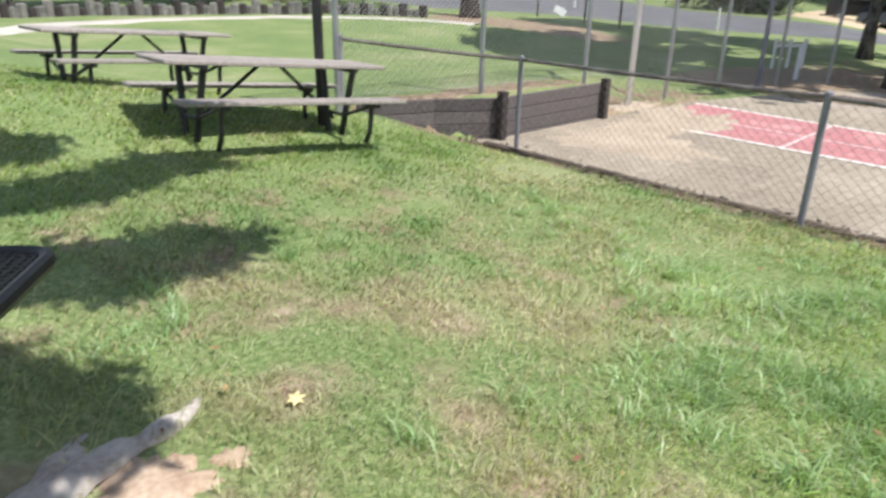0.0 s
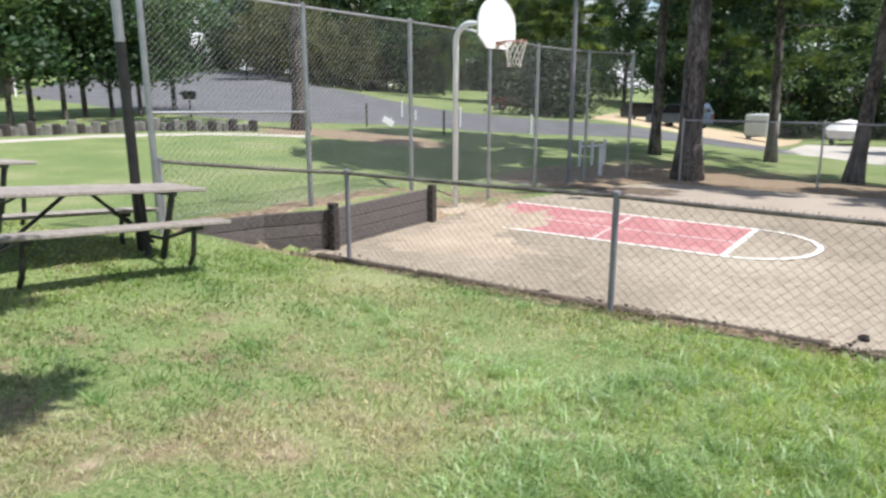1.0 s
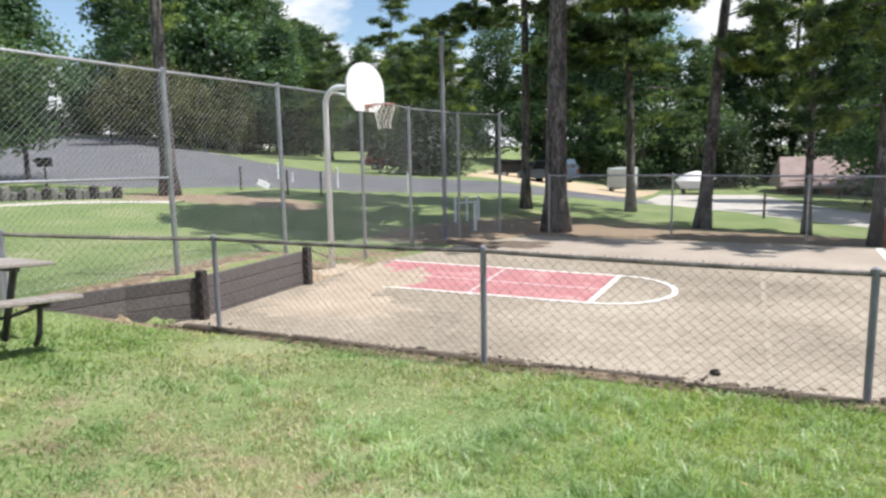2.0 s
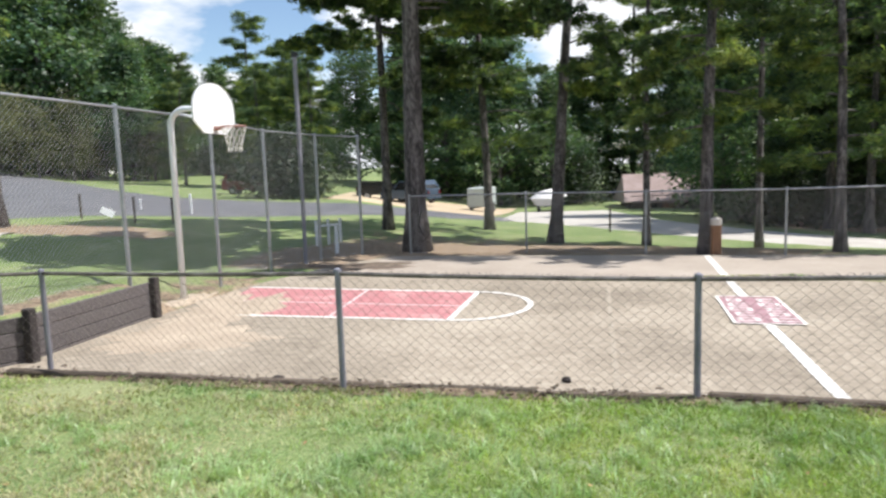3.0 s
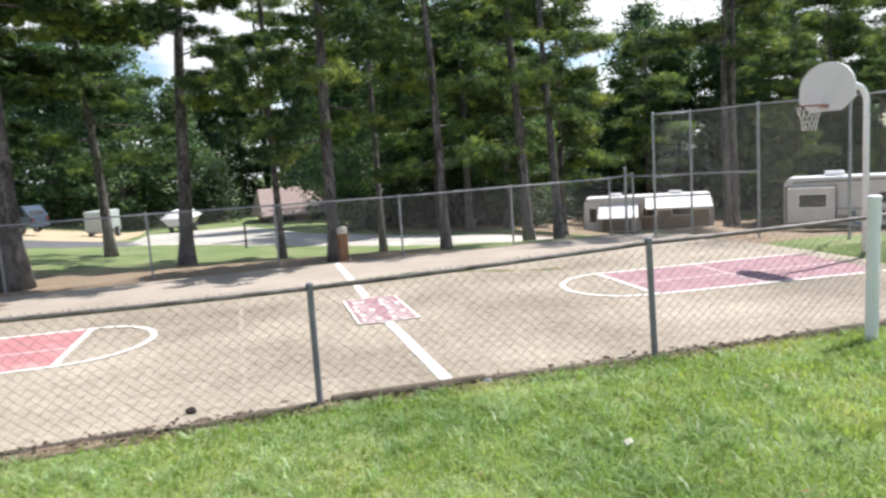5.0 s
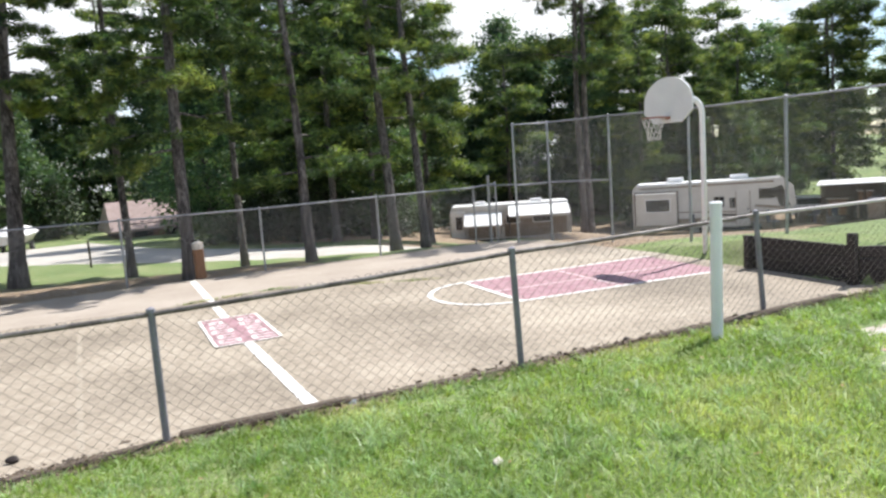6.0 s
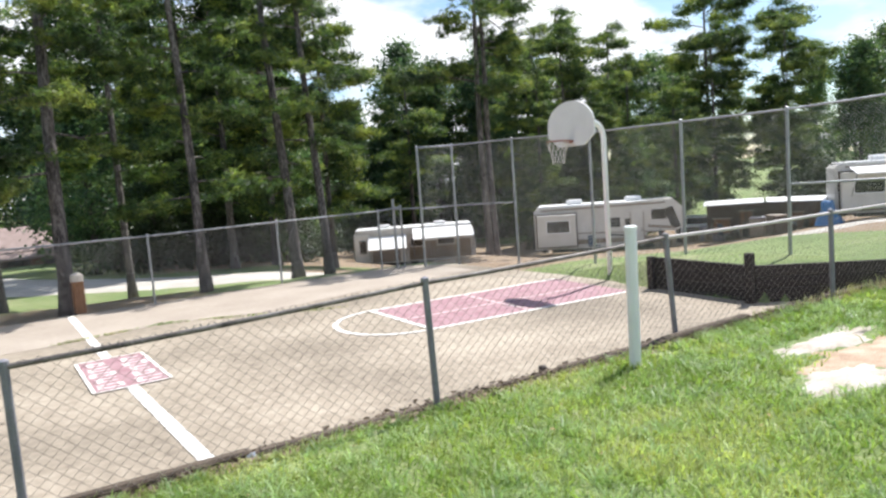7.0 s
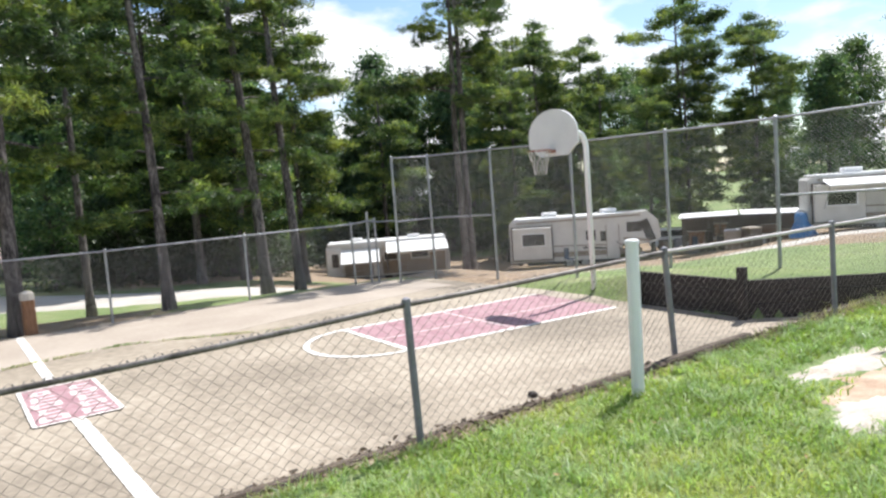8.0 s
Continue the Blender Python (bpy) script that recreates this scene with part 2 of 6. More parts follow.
def ground_material():
    """Lawn with worn tan patches; bare earth and pine straw where the attribute 'bare' says so."""
    m = bpy.data.materials.new("lawn")
    m.use_nodes = True
    nt = m.node_tree
    n, l = nt.nodes, nt.links
    bsdf = n["Principled BSDF"]
    geo, att = n.new("ShaderNodeNewGeometry"), n.new("ShaderNodeAttribute")
    att.attribute_name = "bare"

    def tex(scale, detail=5):
        t = n.new("ShaderNodeTexNoise")
        t.inputs["Scale"].default_value, t.inputs["Detail"].default_value = scale, detail
        l.new(geo.outputs["Position"], t.inputs["Vector"])
        return t.outputs["Fac"]

    def ramp(src, stops):
        r = n.new("ShaderNodeValToRGB")
        el = r.color_ramp.elements
        while len(el) < len(stops):
            el.new(0.5)
        for k, (p, c) in enumerate(stops):
            el[k].position, el[k].color = p, (*c, 1)
        l.new(src, r.inputs["Fac"])
        return r.outputs["Color"]

    def blend(fac, a, b, kind="MIX"):
        x = n.new("ShaderNodeMixRGB")
        x.blend_type = kind
        if hasattr(fac, "links"):
            l.new(fac, x.inputs["Fac"])
        else:
            x.inputs["Fac"].default_value = fac
        l.new(a, x.inputs["Color1"])
        l.new(b, x.inputs["Color2"])
        return x.outputs["Color"]

    green = ramp(tex(0.55), [(0.3, (0.095, 0.17, 0.05)), (0.52, (0.185, 0.25, 0.085)), (0.66, (0.33, 0.33, 0.18))])
    fine = ramp(tex(28, 6), [(0.3, (0.05, 0.09, 0.025)), (0.5, (0.19, 0.26, 0.08)), (0.7, (0.44, 0.43, 0.24))])
    grass = blend(0.5, green, fine)
    straw = ramp(tex(11, 6), [(0.3, (0.15, 0.10, 0.065)), (0.5, (0.29, 0.21, 0.14)), (0.7, (0.45, 0.355, 0.25))])
    edge = n.new("ShaderNodeMath")
    edge.operation = "ADD"
    l.new(att.outputs["Fac"], edge.inputs[0])
    wob = n.new("ShaderNodeMath")
    wob.operation = "MULTIPLY_ADD"
    l.new(tex(2.2), wob.inputs[0])
    wob.inputs[1].default_value, wob.inputs[2].default_value = 1.3, -0.65
    l.new(wob.outputs[0], edge.inputs[1])
    mask = ramp(edge.outputs[0], [(0.35, (0, 0, 0)), (0.62, (1, 1, 1))])
    l.new(blend(mask, grass, straw), bsdf.inputs["Base Color"])
    bsdf.inputs["Roughness"].default_value = 0.95
    bp = n.new("ShaderNodeBump")
    bp.inputs["Strength"].default_value, bp.inputs["Distance"].default_value = 0.7, 0.05
    l.new(tex(40, 6), bp.inputs["Height"])
    l.new(bp.outputs["Normal"], bsdf.inputs["Normal"])
    return m


EARTH = material("tan_earth", ((0.30, 0.20, 0.135), (0.43, 0.315, 0.225), (0.54, 0.43, 0.33)), 4, 45, 0.95, 0, 0.6, world_space=True)
LAWN = ground_material()


# ---- building helpers ----
class Form:
    """Gathers faces of one part."""

    def __init__(self):
        self.v, self.f = [], []

    def add(self, verts, faces):
        k = len(self.v)
        self.v += [tuple(p) for p in verts]
        self.f += [tuple(k + i for i in f) for f in faces]
        return self

    def box(self, x, y, z, sx, sy, sz, m=None, bevel=0.0):
        """A block centred at x, y, z, with chamfered edges."""
        b = min(bevel, 0.45 * min(sx, sy, sz))
        bm = bmesh.new()
        bmesh.ops.create_cube(bm, size=1)
        bmesh.ops.scale(bm, vec=(sx, sy, sz), verts=bm.verts)
        if b > 0:
            bmesh.ops.bevel(bm, geom=bm.edges[:], offset=b, segments=1, affect="EDGES")
        bmesh.ops.translate(bm, vec=(x, y, z), verts=bm.verts)
        bm.verts.ensure_lookup_table()
        vs = [(m @ v.co) if m else v.co.copy() for v in bm.verts]
        self.add(vs, [[v.index for v in f.verts] for f in bm.faces])
        bm.free()
        return self

    def tube(self, pts, radius, sides=8, caps=True):
        """A round bar along points; radius is one number or one for each point."""
        pts = [Vector(p) for p in pts]
        rad = radius if isinstance(radius, (list, tuple)) else [radius] * len(pts)
        ref = Vector((0, 0, 1)) if abs((pts[-1] - pts[0]).normalized().z) < 0.9 else Vector((1, 0, 0))
        vs, fs = [], []
        for i, p in enumerate(pts):
            d = (pts[min(i + 1, len(pts) - 1)] - pts[max(i - 1, 0)]).normalized()
            u = d.cross(ref).normalized()
            w = d.cross(u)
            for k in range(sides):
                a = 2 * math.pi * k / sides
                vs.append(p + (u * math.cos(a) + w * math.sin(a)) * rad[i])
        for i in range(len(pts) - 1):
            for k in range(sides):
                a, b = i * sides + k, i * sides + (k + 1) % sides
                fs.append((a, b, b + sides, a + sides))
        if caps:
            fs.append(tuple(range(sides))[::-1])
            fs.append(tuple((len(pts) - 1) * sides + k for k in range(sides)))
        return self.add(vs, fs)

    def slab(self, outline, thickness, m=None):
        """An outline of (x, y) points made solid in z."""
        k = len(outline)
        vs = [Vector((x, y, 0)) for x, y in outline] + [Vector((x, y, thickness)) for x, y in outline]
        fs = [tuple(range(k))[::-1], tuple(range(k, 2 * k))] + [(i, (i + 1) % k, k + (i + 1) % k, k + i) for i in range(k)]
        return self.add([m @ v for v in vs] if m else vs, fs)

    def mesh(self, name, mat, smooth=False):
        me = bpy.data.meshes.new(name)
        me.from_pydata([tuple(p) for p in self.v], [], self.f)
        me.materials.append(mat)
        if smooth:
            me.polygons.foreach_set("use_smooth", [True] * len(me.polygons))
        me.update()
        return me


def thing(name, x=0, y=0, z=0, turn=0, label="", category="", group="", kind=""):
    ob = new(name)
    ob.matrix_basis = pose(x, y, z, 0, 0, turn)
    ob.empty_display_size = 0.2
    return tagged(ob, label, category, group, kind)


def part(name, form, mat, parent, label="", smooth=False, data=None):
    ob = new(name, data or form.mesh(name, mat, smooth))
    ob.parent = parent
    if label:
        tagged(ob, label)
    return ob


def solid(name, form, mat, label="", category="", group="", kind="", smooth=False):
    return tagged(new(name, form.mesh(name, mat, smooth)), label, category, group, kind)


def quick_mesh(name, verts, faces_n, corners, mat):
    """A large mesh straight from arrays: corners holds faces_n polygons of equal size."""
    me = bpy.data.meshes.new(name)
    size = corners.size // faces_n
    me.vertices.add(len(verts))
    me.vertices.foreach_set("co", np.ascontiguousarray(verts, dtype=np.float32).ravel())
    me.loops.add(corners.size)
    me.loops.foreach_set("vertex_index", np.ascontiguousarray(corners, dtype=np.int32).ravel())
    me.polygons.add(faces_n)
    me.polygons.foreach_set("loop_start", np.arange(0, corners.size, size, dtype=np.int32))
    me.materials.append(mat)
    me.update(calc_edges=True)
    return me


# ---- ground ----
AZ = (-180, -90, -60, -50, -42, -35, -22, -10, 3, 20, 30, 43, 55, 65, 90, 180)
Z30 = (0.9, 0.75, 0.75, 0.70, 0.65, 0.40, 0.00, -0.40, -0.70, -0.95, -1.60, -1.70, -1.50, -0.50, 0.40, 0.9)
Z60 = (1.5, 1.80, 1.80, 2.20, 1.40, 1.00, 0.40, -1.70, -1.60, -2.50, -4.30, -3.90, -3.60, -2.20, -0.50, 1.5)
Z100 = (2.5, 4.50, 5.00, 5.20, 3.00, 2.40, 1.80, -1.00, -1.50, -3.00, -4.50, -3.00, 0.60, -0.60, 0.00, 2.5)
HUB = (-2.3, 0.5)


def ease(v, a, b):
    v = np.clip((v - a) / (b - a), 0.0, 1.0)
    return v * v * (3 - 2 * v)


def fence_y(x):
    """The near fence's line on the ground."""
    return np.interp(x, (-40, -12.0, -10.7, -9.1, -1.8, 1.5, 7.6, 11, 40), (4.4, 4.6, 5.45, 6.75, 6.72, 6.35, 5.85, 5.55, 4.0))


def fence_z(x):
    return np.interp(x, (-40, -10.7, -9.1, -5.2, -1.8, 1.5, 4.8, 7.6, 10, 40), (0.5, 0.55, 0.12, 0.17, 0.22, 0.33, 0.38, 0.42, 0.45, 0.3))


def height(x, y):
    """The ground's height: a cut for the court in a slope that falls from the lawn."""
    x, y = np.asarray(x, float), np.asarray(y, float)
    fy, fz = fence_y(x), fence_z(x)
    lawn = fz + 0.095 * np.clip(fy - y, 0, 9) + 0.25 * ease(-x, 6, 11) * ease(fy - y, 0, 3)
    wall_l = np.interp(y, (5.5, 7.56, 10.4, 14), (-10.95, -10.16, -10.3, -10.4))
    wall_r = np.interp(y, (5.7, 7.6, 9.9, 14), (10.75, 8.78, 9.05, 9.5))
    left = 0.66 * ease(wall_l - x, 0.02, 0.25) * (1 - 0.86 * ease(y, 10.2, 11.2) * ease(x, -12.6, -11.1)) * (1 - ease(y, 10.8, 16.5))
    right = (0.58 - 0.35 * ease(y, 9.6, 12.5)) * ease(x - wall_r, 0.02, 0.25) * (1 - ease(y, 11.5, 15.5))
    pit = np.maximum(left, right) - 0.06
    near = lawn + (pit - lawn) * ease(y - fy, 0.06, 0.5)
    near = np.where((x < wall_l) | (x > wall_r), np.maximum(near, pit), near)
    r = np.hypot(x - HUB[0], y - HUB[1])
    az = np.degrees(np.arctan2(x - HUB[0], y - HUB[1]))
    z30, z60, z100 = np.interp(az, AZ, Z30), np.interp(az, AZ, Z60), np.interp(az, AZ, Z100)
    far = np.where(r < 60, z30 + (z60 - z30) * (r - 30) / 30, z60 + (z100 - z60) * np.clip((r - 60) / 40, 0, 1))
    far = far + 0.006 * np.clip(r - 100, 0, 400)
    far = np.where(r < 30, z30, far)
    court = ease(np.maximum(np.maximum(-10.6 - x, x - 11.0), np.maximum(6.0 - y, y - 18.6)), 0.0, 5.0)
    return near + (far - near) * np.maximum(ease(r, 18.5, 27), 0) * court


def axis_steps(lo, hi, core_lo, core_hi, step, mid):
    """Grid lines: fine in the core, a metre apart round it, then ever wider."""
    core = list(np.arange(core_lo, core_hi + 1e-6, step))
    out, s = [core_hi], mid
    while out[-1] < hi:
        if out[-1] > core_hi + 62:
            s *= 1.25
        out.append(out[-1] + s)
    down, s = [core_lo], mid
    while down[-1] > lo:
        if down[-1] < core_lo - 62:
            s *= 1.25
        down.append(down[-1] - s)
    return np.array(down[:0:-1] + core + out[1:])


def bareness(x, y):
    """How bare the earth is, 0 to 1: straw under the pines, the court's edge, the foot of the road."""
    under = ease(y, 18.3, 18.9) * (1 - 0.45 * ease(y, 20.5, 24.0) - 0.55 * ease(y, 25, 28)) * ease(x, -13, -11) * (1 - ease(x, 1.0, 5.0)) * 0.85
    corner = ease(-x, 8.6, 9.6) * ease(y, 15.5, 17.0) * (1 - ease(y, 20, 22)) * ease(x, -14, -12)
    edge = 1.3 * (1 - ease(np.abs(y - fence_y(x) - 0.15), 0.22, 0.42)) * ease(x, -10.6, -10.0) * (1 - ease(x, 9.0, 9.6))
    bank = (1 - ease(np.hypot((x + 22) / 6.0, (y - 20.5) / 2.2), 0.6, 1.1)) * 0.9
    camp = ease(x, 14, 19) * ease(y, 8, 14) * (1 - ease(np.hypot(x - 30, y - 28), 20, 30)) * 0.9
    gate = ease(x, 8.8, 10.2) * ease(y, 13.6, 15.2) * (1 - ease(y, 30, 36)) * 0.95
    side = (1 - ease(np.abs(x + 10.9), 0.2, 0.6)) * ease(y, 5.0, 6.0) * (1 - ease(y, 11, 13)) * 0.7
    goal = ease(-x, 9.7, 10.2) * ease(x, -12.2, -11.2) * ease(y, 9.6, 10.6) * (1 - ease(y, 14.0, 15.5)) * 0.6
    worn = sum((1 - ease(np.hypot(x - a, y - b), 0.1 * c, c)) * d for a, b, c, d in ((-4.5, 1.7, 0.45, 0.32), (-4.3, 2.2, 0.4, 0.36), (-3.75, 2.95, 0.5, 0.42), (-3.6, 2.1, 0.4, 0.36), (-4.4, 3.5, 0.4, 0.34), (-5.6, 2.2, 0.7, 0.32), (-6.6, 2.6, 0.8, 0.32), (-4.85, 0.6, 0.4, 0.45), (4.7, 3.9, 1.0, 0.45)))
    dry = 0.37 * (1 - ease(x + 0.3 * y, -3.8, -1.4)) * (1 - ease(y, 3.2, 5.2)) * ease(x, -10, -7)
    wood = ease(y, 34, 38) * (1 - ease(np.abs(x - 22), 14, 20)) * 0.8
    return np.maximum.reduce([under, corner, edge, bank, camp, gate, side, goal, worn, dry, wood])


gx = axis_steps(-460, 460, -13.5, 12.0, 0.25, 1.0)
gy = axis_steps(-60, 470, -3.0, 20.0, 0.2, 1.0)
GX, GY = np.meshgrid(gx, gy)
rough = np.array([noise.noise((x * 0.9, y * 0.9, 0.0)) for x, y in zip(GX.ravel(), GY.ravel())]).reshape(GX.shape)
inside = (GX > -10.3) & (GX < 9.6) & (GY > fence_y(GX) + 0.4) & (GY < 18.4)
GZ = height(GX, GY) + np.where(inside, 0, 0.03 * rough)
nx, ny = len(gx), len(gy)
idx = np.arange(nx * ny).reshape(ny, nx)
quads = np.stack([idx[:-1, :-1], idx[:-1, 1:], idx[1:, 1:], idx[1:, :-1]], -1).reshape(-1, 4)
ground_me = quick_mesh("ground", np.stack([GX, GY, GZ], -1).reshape(-1, 3), len(quads), quads, LAWN)
ground_me.polygons.foreach_set("use_smooth", np.ones(len(quads), dtype=bool))
ground_me.attributes.new("bare", "FLOAT", "POINT").data.foreach_set("value", bareness(GX, GY).astype(np.float32).ravel())
tagged(new("ground", ground_me), "sunlit uneven lawn sloping down to the court", "lawn", kind="structure")


def strip(name, near, far, mat, label, lift=0.05, along=80, across=10):
    """A drive or path laid on the ground between two edge lines."""
    def even(line):
        p = np.array(line, float)
        s = np.r_[0, np.cumsum(np.hypot(*np.diff(p, axis=0).T))]
        t = np.linspace(0, s[-1], along)
        return np.stack([np.interp(t, s, p[:, 0]), np.interp(t, s, p[:, 1])], -1)
    a, b = even(near), even(far)
    w = np.linspace(0, 1, across)[None, :, None]
    xy = a[:, None] * (1 - w) + b[:, None] * w
    z = height(xy[..., 0], xy[..., 1]) + lift
    z[:, 0] -= 0.12
    z[:, -1] -= 0.12
    v = np.concatenate([xy, z[..., None]], -1).reshape(-1, 3)
    i = np.arange(along * across).reshape(along, across)
    q = np.stack([i[:-1, :-1], i[1:, :-1], i[1:, 1:], i[:-1, 1:]], -1).reshape(-1, 4)
    return tagged(new(name, quick_mesh(name, v, len(q), q, mat)), label, "road", kind="structure")


strip("road", [(-7, 41), (-13.7, 36.6), (-19, 30), (-24.2, 26.8), (-28.6, 21.5), (-38, 21), (-62, 25)],
      [(-8, 46.5), (-16, 43.8), (-27, 41.5), (-35, 43.8), (-52, 55), (-74, 60), (-92, 50)], ASPHALT, "grey asphalt road curving uphill past the lawn", along=120, across=24)
strip("gravel_drive", [(-9.5, 40), (-6, 35.5), (-3.0, 32.2), (-0.6, 29.6), (4, 27.2), (9, 26.2), (15, 24.5), (24, 19), (34, 12), (44, 4)],
      [(-11, 60), (-3.5, 60), (-0.5, 42), (3.5, 34), (7, 31), (11, 29.5), (17.5, 27.5), (26.5, 22), (36, 14.2), (46, 6)], GRAVEL, "pale gravel campground drive", along=120, across=14)
strip("sandy_drive", [(-24, 47), (-17, 45), (-11, 43)], [(-26, 58), (-19, 62), (-12, 66)], SANDY, "sandy tan parking apron beside the road", 0.04, 30, 14)
strip("path", [(-22.5, 3), (-25.8, 5.3), (-26.9, 9), (-26.9, 13), (-25.5, 16.2), (-22, 18.0)], [(-23.5, 1.5), (-27.3, 4.3), (-28.6, 9), (-28.5, 13.6), (-26.3, 17.6), (-22.2, 19)],
      CONCRETE, "pale concrete footpath across the lawn", 0.04, 60, 5)

# ---- court ----
court = Form()
outline = [(-10.25, 7.0), (-6, 6.95), (-2, 6.85), (2, 6.5), (6, 6.2), (9.4, 6.1), (9.4, 17.2), (8.6, 18.5), (3, 18.62), (-3, 18.55), (-8.6, 18.3), (-9.6, 16.4), (-10.25, 13.2)]
court.slab(outline, 0.10, Matrix.Translation((0, 0, -0.10)))
court_ob = solid("court", court, COURT, "worn tan asphalt basketball court with painted keys", "court", kind="structure")


def paint(name, form, mat, label=""):
    return part(name, form, mat, court_ob, label)


def flat(points, z, thick=0.004):
    return Form().slab(points, thick, Matrix.Translation((0, 0, z)))


def line_form(points, width, z):
    """A painted line of even width along points."""
    f = Form()
    p = [Vector((*q, 0)) for q in points]
    left, right = [], []
    for i, q in enumerate(p):
        d = (p[min(i + 1, len(p) - 1)] - p[max(i - 1, 0)]).normalized()
        s = Vector((-d.y, d.x, 0)) * width / 2
        left.append(q + s)
        right.append(q - s)
    up = Vector((0, 0, z))
    n = len(p)
    f.add([v + up for v in left + right], [(i, i + 1, n + i + 1, n + i) for i in range(n - 1)])
    return f


# each key: its corners at the baseline and at the foul line, near and far
for side, (bn, bf, fn, ff), red in ((-1, ((-9.55, 10.6), (-10.05, 13.2), (-5.06, 10.6), (-5.08, 13.04)), PAINT_RED), (1, ((8.5, 10.02), (8.85, 12.5), (4.14, 10.42), (4.27, 12.8)), PAINT_PINK)):
    def between(u, w):
        return tuple((bn[k] * (1 - u) + fn[k] * u) * (1 - w) + (bf[k] * (1 - u) + ff[k] * u) * w for k in (0, 1))
    paint("painted_key", flat([bn, fn, ff, bf] if side < 0 else [bn, bf, ff, fn], 0.002), red, "faded red painted key")
    paint("painted_line", line_form([bn, fn], 0.10, 0.010), PAINT_WHITE)
    paint("painted_line", line_form([bf, ff], 0.10, 0.010), PAINT_WHITE)
    paint("painted_line", line_form([fn, ff], 0.10, 0.011), PAINT_WHITE)
    paint("painted_line", line_form([between(0, 0.45), between(1, 0.45)], 0.06, 0.010), PAINT_PALE, "pale worn stripe")
    paint("painted_line", line_form([between(0.54, 0), between(0.54, 1)], 0.06, 0.0105), PAINT_PALE, "pale worn stripe")
    xc, yc, rad = (fn[0] + ff[0]) / 2, (fn[1] + ff[1]) / 2, (ff[1] - fn[1]) / 2
    lean_x = (ff[0] - fn[0]) / 2
    arc = [(xc - side * 1.14 * math.sin(math.pi * k / 24) + lean_x * math.cos(math.pi * k / 24), yc + rad * math.cos(math.pi * k / 24)) for k in range(25)]
    paint("painted_arc", line_form(arc, 0.10, 0.012), PAINT_WHITE)
paint("painted_line", line_form([(-0.28, 7.1), (-0.36, 10.86)], 0.15, 0.010), PAINT_WHITE)
paint("painted_line", line_form([(-0.36, 12.95), (-0.35, 18.4)], 0.15, 0.010), PAINT_WHITE)

paint("faded_line", line_form([(-2.45, 7.6), (-2.55, 10.2), (-2.66, 13.6)], 0.07, 0.0045), PAINT_GHOST, "almost worn-away pale line")

# the painted box on the centre line, its worn lettering as plain bars
bx0, bx1, by0, by1 = -0.81, 0.14, 10.84, 12.93
paint("painted_box", flat([(bx0, by0), (bx1, by0), (bx1, by1), (bx0, by1)], 0.011), PAINT_PINK, "faded red painted box")
for a, b in (((bx0, by0), (bx1, by0)), ((bx1, by0), (bx1, by1)), ((bx1, by1), (bx0, by1)), ((bx0, by1), (bx0, by0))):
    paint("box_border", line_form([a, b], 0.05, 0.019), PAINT_WHITE)
for col, xm in enumerate((-0.58, -0.09)):
    for k in range(5):
        ym = by0 + 0.26 + k * 0.37
        wide = (0.34, 0.27, 0.36, 0.30, 0.25)[(k + 2 * col) % 5]
        for q in (-0.09, 0.09):
            paint("lettering_bar", line_form([(xm - wide / 2, ym + q), (xm + wide / 2, ym + q)], 0.05, 0.0180 + 0.001 * (q > 0)), PAINT_WORN)
        paint("lettering_bar", line_form([(xm - wide / 2 + 0.05, ym - 0.13), (xm - wide / 2 + 0.05, ym + 0.13)], 0.08, 0.0185), PAINT_WORN)
        if k % 2 == col:
            paint("lettering_bar", line_form([(xm + wide / 2 - 0.04, ym - 0.12), (xm + wide / 2 - 0.04, ym + 0.12)], 0.08, 0.0187), PAINT_WORN)


# ---- fences ----
def chain_link(runs, step=0.065, wire=0.0017, mat=WIRE):
    """Woven wire between bottom and top lines: runs of (x, y, z0, z1) to (x, y, z0, z1)."""
    vs, fs, base = [], [], 0
    for (xa, ya, za, ta), (xb, yb, zb, tb) in runs:
        length = math.hypot(xb - xa, yb - ya)
        dx, dy = (xb - xa) / length, (yb - ya) / length
        n = max(2, int(length / step))
        rows = max(2, int(round((ta - za) / step)))
        if rows % 2:
            rows += 1
        k, j = np.meshgrid(np.arange(n), np.arange(rows + 1), indexing="ij")
        for flip in (0, 1):
            s = (k + (j + flip) % 2) * length / n
            u = s / length
            z0, z1 = za + (zb - za) * u, ta + (tb - ta) * u
            z = z0 + (z1 - z0) * j / rows
            bulge = (0.004 if flip else -0.004) * np.where(j % 2, 1, -1)
            p = np.stack([xa + dx * s - dy * bulge, ya + dy * s + dx * bulge, z], -1)
            off = np.array([[dx * wire, dy * wire, 0], [-dy * wire - dx * wire * 0.5, dx * wire - dy * wire * 0.5, wire], [dy * wire - dx * wire * 0.5, -dx * wire - dy * wire * 0.5, -wire]])
            q = p[:, :, None, :] + off
            ii = np.arange(n * (rows + 1) * 3).reshape(n, rows + 1, 3) + base
            for c in range(3):
                d = (c + 1) % 3
                fs.append(np.stack([ii[:, :-1, c], ii[:, :-1, d], ii[:, 1:, d], ii[:, 1:, c]], -1).reshape(-1, 4))
            vs.append(q.reshape(-1, 3))
            base += q.size // 3
    v, f = np.concatenate(vs), np.concatenate(fs)
    return quick_mesh("wire_mesh", v, len(f), f, mat)


